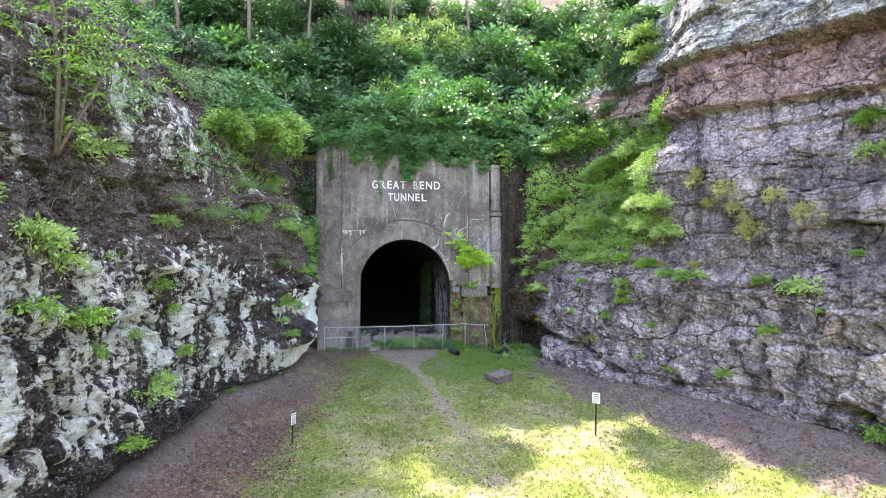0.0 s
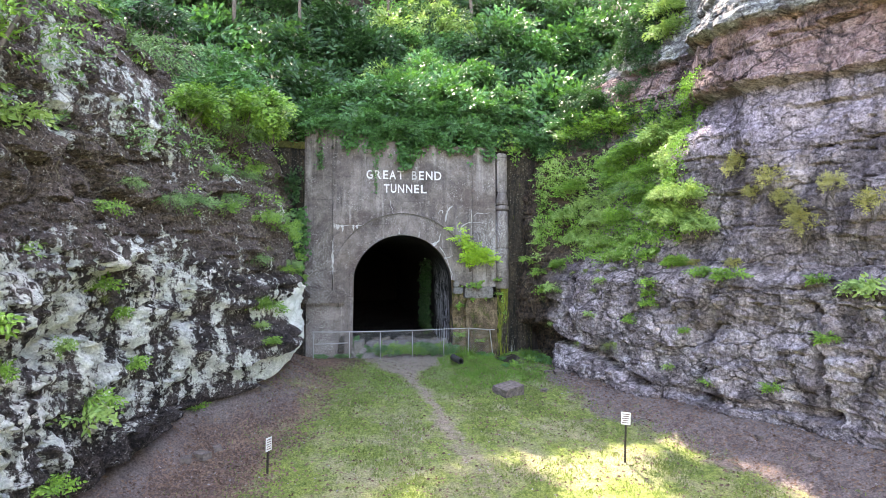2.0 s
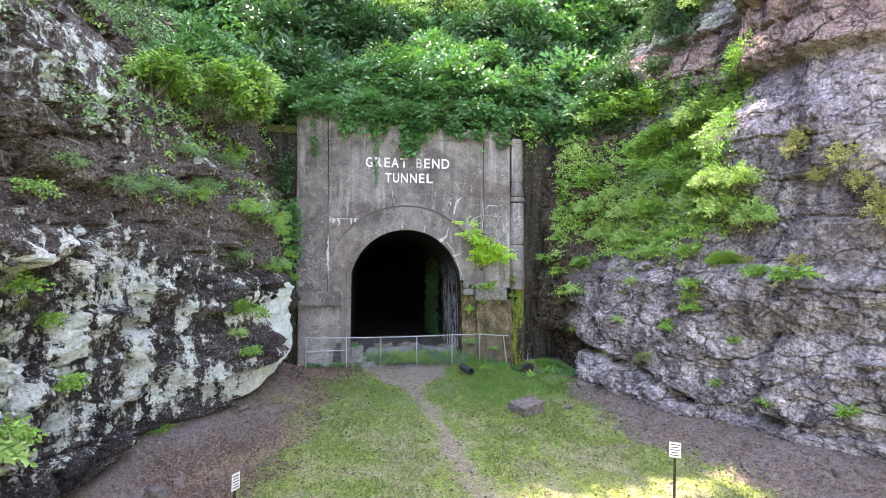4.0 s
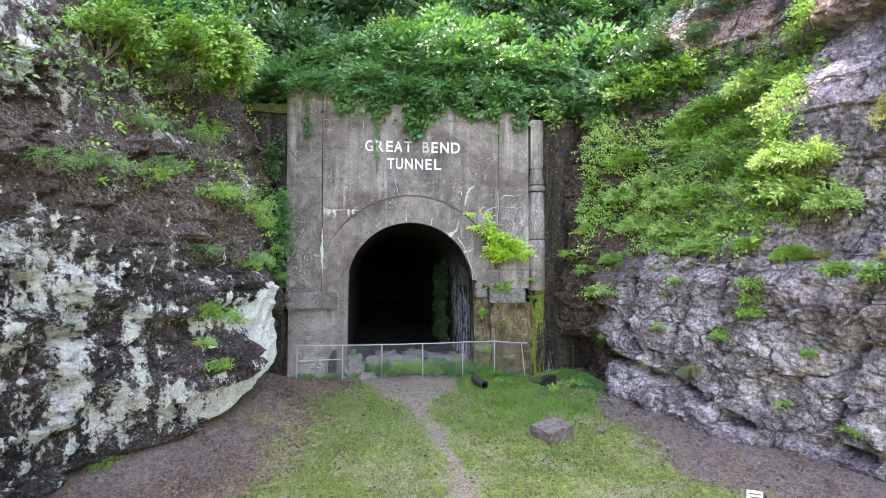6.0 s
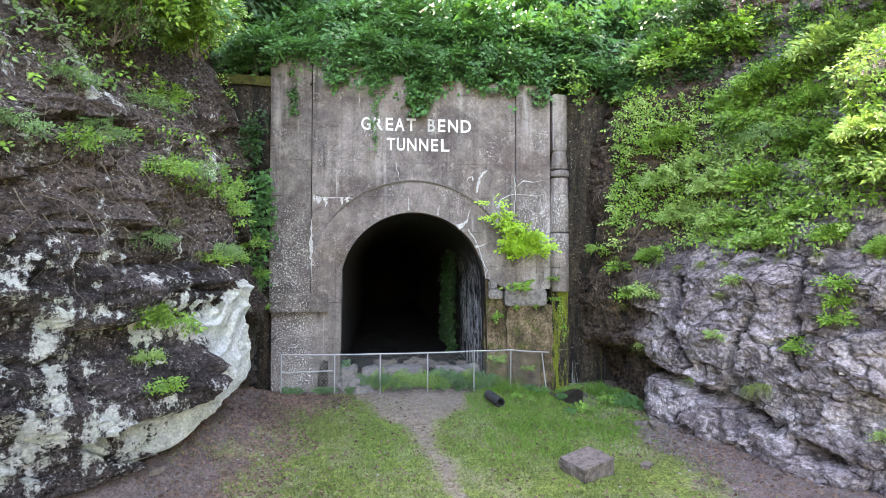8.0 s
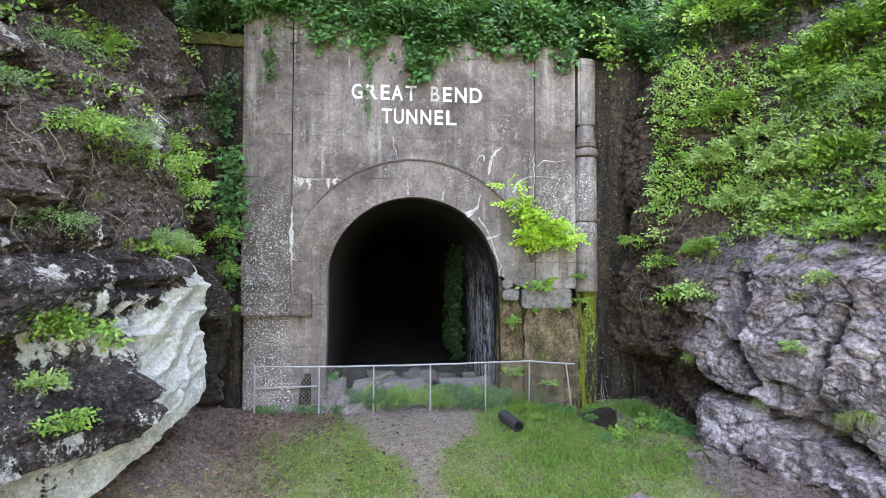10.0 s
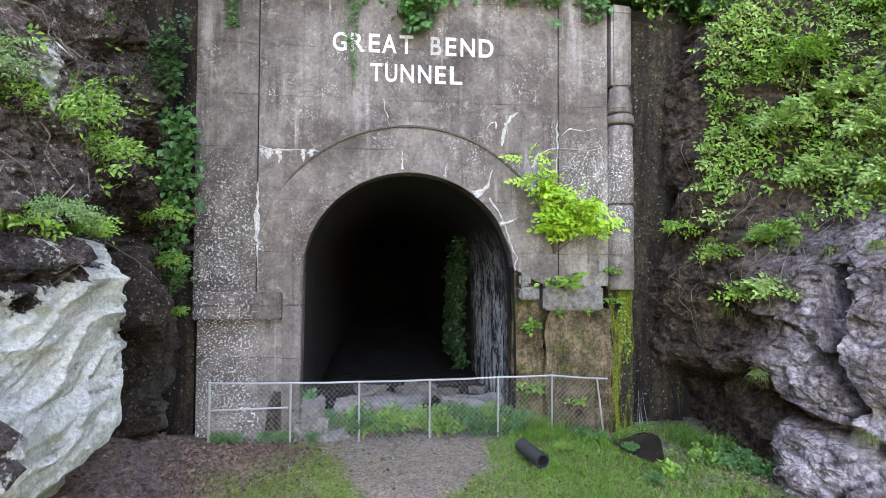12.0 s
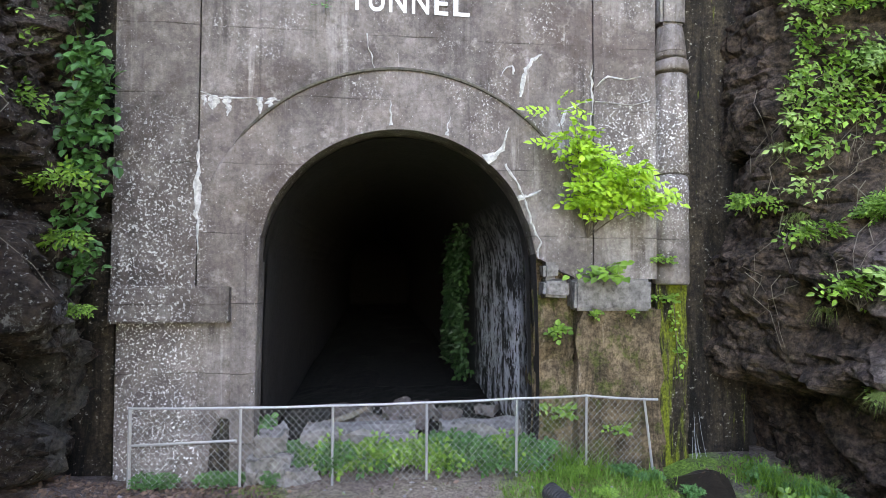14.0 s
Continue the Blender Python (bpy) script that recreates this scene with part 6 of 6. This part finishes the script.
ribbon([(3.72, 7.35), (3.95, 7.55), (4.3, 7.5), (4.6, 7.58)], [0.02, 0.05, 0.03, 0.02], LIME, "lime_crack")
ribbon([(3.72, 7.08), (4.1, 7.06), (4.45, 7.04), (4.8, 7.15)], [0.03, 0.03, 0.03, 0.02], LIME, "lime_crack")
ribbon([(3.05, 6.6), (3.2, 6.9), (3.45, 7.05), (3.68, 7.08)], [0.08, 0.08, 0.04, 0.02], LIME, "lime_crack")
ribbon([(3.64, 6.3), (3.66, 6.9), (3.64, 7.4), (3.66, 7.75)], [0.03, 0.05, 0.06, 0.02], LIME, "lime_streak")
ribbon([(-0.42, 8.1), (-0.35, 7.75), (-0.28, 7.45)], [0.03, 0.03, 0.01], LIME, "lime_crack")

# tufts of long grass on the rock
def grass_tuft(at, n, length, seed, label, lean=(-1, 0), mat=GRASS, fall=1.25, spread=0.05):
    rng = np.random.default_rng(seed)
    vs, fs = [], []
    for i in range(n):
        a = rng.uniform(0, 6.283)
        d = Vector((math.cos(a) * 0.6 + lean[0] * 0.5, math.sin(a) * 0.6 + lean[1] * 0.5, 0))
        L = length * rng.uniform(0.6, 1.1)
        s = Vector((-d.y, d.x, 0)).normalized() * 0.007
        b = Vector((rng.normal(0, spread), rng.normal(0, spread), rng.normal(0, 0.02)))
        o = len(vs)
        for k in range(5):
            t = k / 4
            p = b + d * L * t * 0.7 + Vector((0, 0, L * ((fall - 0.5) * t - fall * t * t) if fall > 1 else L * (1.15 * t - fall * t * t)))
            vs += [p + s * (1 - t), p - s * (1 - t)]
        for k in range(4):
            fs.append((o + 2 * k, o + 2 * k + 1, o + 2 * k + 3, o + 2 * k + 2))
    ob = mesh_ob("grass_tuft", vs, fs, mat)
    ob.location = at
    return tagged(ob, label, "grass", "tufts of long grass")


for i, (y, z, n, L) in enumerate(((-6.2, 1.8, 130, 0.75), (-5.9, 1.7, 90, 0.6), (-2.6, 2.3, 110, 0.6), (-4.4, 1.6, 60, 0.5), (-3.4, 4.6, 80, 0.5), (-4.0, 4.7, 90, 0.5), (-4.6, 4.7, 80, 0.5), (-2.8, 4.8, 80, 0.5), (-5.2, 4.8, 80, 0.45), (-6.0, 4.9, 80, 0.45), (-1.2, 4.9, 90, 0.6), (-1.6, 3.4, 60, 0.5), (-4.9, 3.9, 60, 0.4), (-1.0, 6.1, 90, 0.6), (-7.0, 4.9, 60, 0.4))):
    grass_tuft((right_x(y, z) - 0.03, y, z), n, L, 300 + i, "drooping tuft of long green grass on the rock")
for i, (y, z, n, L) in enumerate(((-7.4, 2.9, 60, 0.35), (-5.6, 4.9, 60, 0.4), (-3.9, 4.8, 70, 0.4), (-12.6, 4.2, 60, 0.4), (-6.0, 5.6, 60, 0.4))):
    grass_tuft((left_x(y, z) + 0.03, y, z), n, L, 340 + i, "drooping tuft of long green grass on the rock", (1, 0))

for i, (x, y, n, L) in enumerate(((3.15, -0.05, 160, 0.8), (3.5, -0.25, 120, 0.6), (3.0, -0.5, 90, 0.4), (6.15, -1.1, 170, 0.75), (6.5, -1.7, 150, 0.7), (6.3, -1.4, 140, 0.6), (6.05, -0.7, 110, 0.6), (4.4, -0.7, 90, 0.4), (6.7, -2.4, 100, 0.5))):
    grass_tuft((x, y, ground_z(x, y) + 0.02), n, L, 380 + i, "upright clump of lush green grass on wet ground", (0, -0.4), GRASS_LUSH, 0.55, 0.14)

# dry hanging stems on both banks
def dry_stems(count, side, y0, y1, z0, z1, seed, label):
    rng = np.random.default_rng(seed)
    out = []
    for i in range(count):
        y, z = rng.uniform(y0, y1), rng.uniform(z0, z1)
        L, dy = rng.uniform(0.5, 1.6), rng.normal(0, 0.4)
        pts = []
        for k in range(6):
            t = k / 5
            yy, zz = y + dy * t + 0.06 * rng.normal(), z - L * t + 0.1 * math.sin(3 * t)
            x = left_x(yy, zz) + 0.07 if side < 0 else right_x(yy, zz) - 0.07
            pts.append((x, yy, zz))
        out.append(tube(pts, [0.009, 0.008, 0.007, 0.006, 0.004, 0.003], 3))
    ob = mesh_ob("dry_stems", *join(out), DRY)
    tagged(ob, label, "dry stems", kind="stuff")


dry_stems(90, -1, -8.5, -1.5, 5.0, 9.0, 401, "tangle of thin dry stems on the soil bank")
dry_stems(60, -1, -17, -9, 6.5, 9.5, 402, "thin dry stems on the soil bank")
dry_stems(70, 1, -6, -0.6, 3.6, 8.5, 403, "tangle of thin dry stems on the rocky slope")

# ---- grass, fallen leaves and gravel on the ground ----
def scatter(n, x0, x1, y0, y1, seed, weight):
    rng = np.random.default_rng(seed)
    out = []
    while len(out) < n:
        x, y = rng.uniform(x0, x1), rng.uniform(y0, y1)
        if rng.random() < weight(x, y):
            out.append((x, y, ground_pt(x, y)[2]))
    return np.array(out), rng


def in_puddle(x, y):
    return math.hypot((x - 5.2) / 0.62, (y + 0.75) / 0.85) < 1.0


def grass_weight(x, y):
    if in_puddle(x, y):
        return 0.0
    g, p, l, m = masks(x, y)
    c = noise.noise(Vector((x * 0.6, y * 0.6, 9))) * 1.2 + noise.noise(Vector((x * 3, y * 3, 5))) * 0.9
    return max(0.02 * g, min(1.0, max(g * (0.35 + c), m * 0.9) * (1 - p)))


def blades(pts, rng, h0, h1, name, mat, label):
    n = len(pts)
    a = rng.uniform(0, 6.283, n)
    h = rng.uniform(h0, h1, n)
    w = 0.012 + 0.006 * rng.random(n)
    lean = rng.normal(0, 0.45, (n, 2)) * h[:, None]
    s = np.stack((np.cos(a) * w, np.sin(a) * w, np.zeros(n)), 1)
    v = np.stack((pts - s, pts + s, pts + np.stack((lean[:, 0], lean[:, 1], h), 1)), 1).reshape(-1, 3)
    f = np.arange(n)[:, None] * 3 + np.array((0, 1, 2))
    ob = mesh_ob(name, v, f, mat)
    return tagged(ob, label, "grass", kind="stuff")


pts, rng = scatter(55000, -7, 11, -18.5, -0.2, 501, grass_weight)
blades(pts, rng, 0.03, 0.085, "short_grass", GRASS, "short patchy worn grass on the clearing")
pts, rng = scatter(9000, 1.8, 8.5, -5.5, 0.2, 502, lambda x, y: masks(x, y)[3] * max(0.0, 0.3 + 1.2 * noise.noise(Vector((x * 1.3, y * 1.3, 2)))) * (1.0 if x < right_x(y, 0.9) and not in_puddle(x, y) else 0.0))
blades(pts, rng, 0.03, 0.11, "lush_grass", GRASS_LUSH, "longer lush grass beside the wet hollow")


def litter_weight(x, y):
    g, p, l, m = masks(x, y)
    return max(0.05, l) * (1 - 0.6 * p) * (1.0 if left_x(y, 0.8) < x < right_x(y, 0.8) else 0.0)


pts, rng = scatter(24000, -9, 12.5, -20, -0.1, 503, litter_weight)
n = len(pts)
ax = unit(np.stack((rng.normal(0, 1, n), rng.normal(0, 1, n), rng.normal(0, 0.25, n)), 1))
v, f = leaves(pts + np.array((0, 0, 0.02)), ax, 0.105, 1, 0.8, 0.1, 0.6, rng, True)
ob = mesh_ob("leaf_litter", v, f, LITTER)
tagged(ob, "scattered dry brown fallen leaves on the dirt", "leaf litter", kind="stuff")
STONE = m_plain("grey stones", (0.18, 0.16, 0.155), (0.5, 0.47, 0.45), 9, 0.9, 0, 0.4)
pts, rng = scatter(1500, -8, 12, -19, -0.2, 504, lambda x, y: max(0.15, masks(x, y)[1] * 0.7, masks(x, y)[2] * 0.8) * (1.0 if left_x(y, 0.8) < x < right_x(y, 0.8) else 0.0))
oct_v = np.array(((1, 0, 0), (-1, 0, 0), (0, 1, 0), (0, -1, 0), (0, 0, 0.7), (0, 0, -0.7)))
oct_f = np.array(((0, 2, 4), (2, 1, 4), (1, 3, 4), (3, 0, 4), (2, 0, 5), (1, 2, 5), (3, 1, 5), (0, 3, 5)))
sz = 0.012 + 0.035 * rng.random(len(pts)) ** 3
v = (pts[:, None, :] + oct_v[None] * sz[:, None, None] * rng.uniform(0.6, 1.3, (len(pts), 6, 1))).reshape(-1, 3)
f = (np.arange(len(pts))[:, None, None] * 6 + oct_f[None]).reshape(-1, 3)
ob = mesh_ob("gravel", v, f, STONE)
tagged(ob, "small grey stones scattered on the dirt", "gravel", kind="stuff")
for i, (x, y, s) in enumerate(((6.6, -3.9, 0.3), (6.3, -3.6, 0.22), (-6.4, -10.3, 0.3), (-6.1, -9.8, 0.22), (-6.7, -10.7, 0.25), (9.9, -11.9, 0.16), (8.3, -9.4, 0.15), (10.4, -13.4, 0.2), (5.2, -6.1, 0.2), (-5.3, -7.0, 0.25), (-5.6, -6.4, 0.2))):
    chunk("stone", (x, y, ground_z(x, y) + s * 0.12), (s * 1.6, s, s * 0.55), BOULDER, "flat grey stone lying on the dirt", 60 + i, 150 * rr.random(), "loose stones")
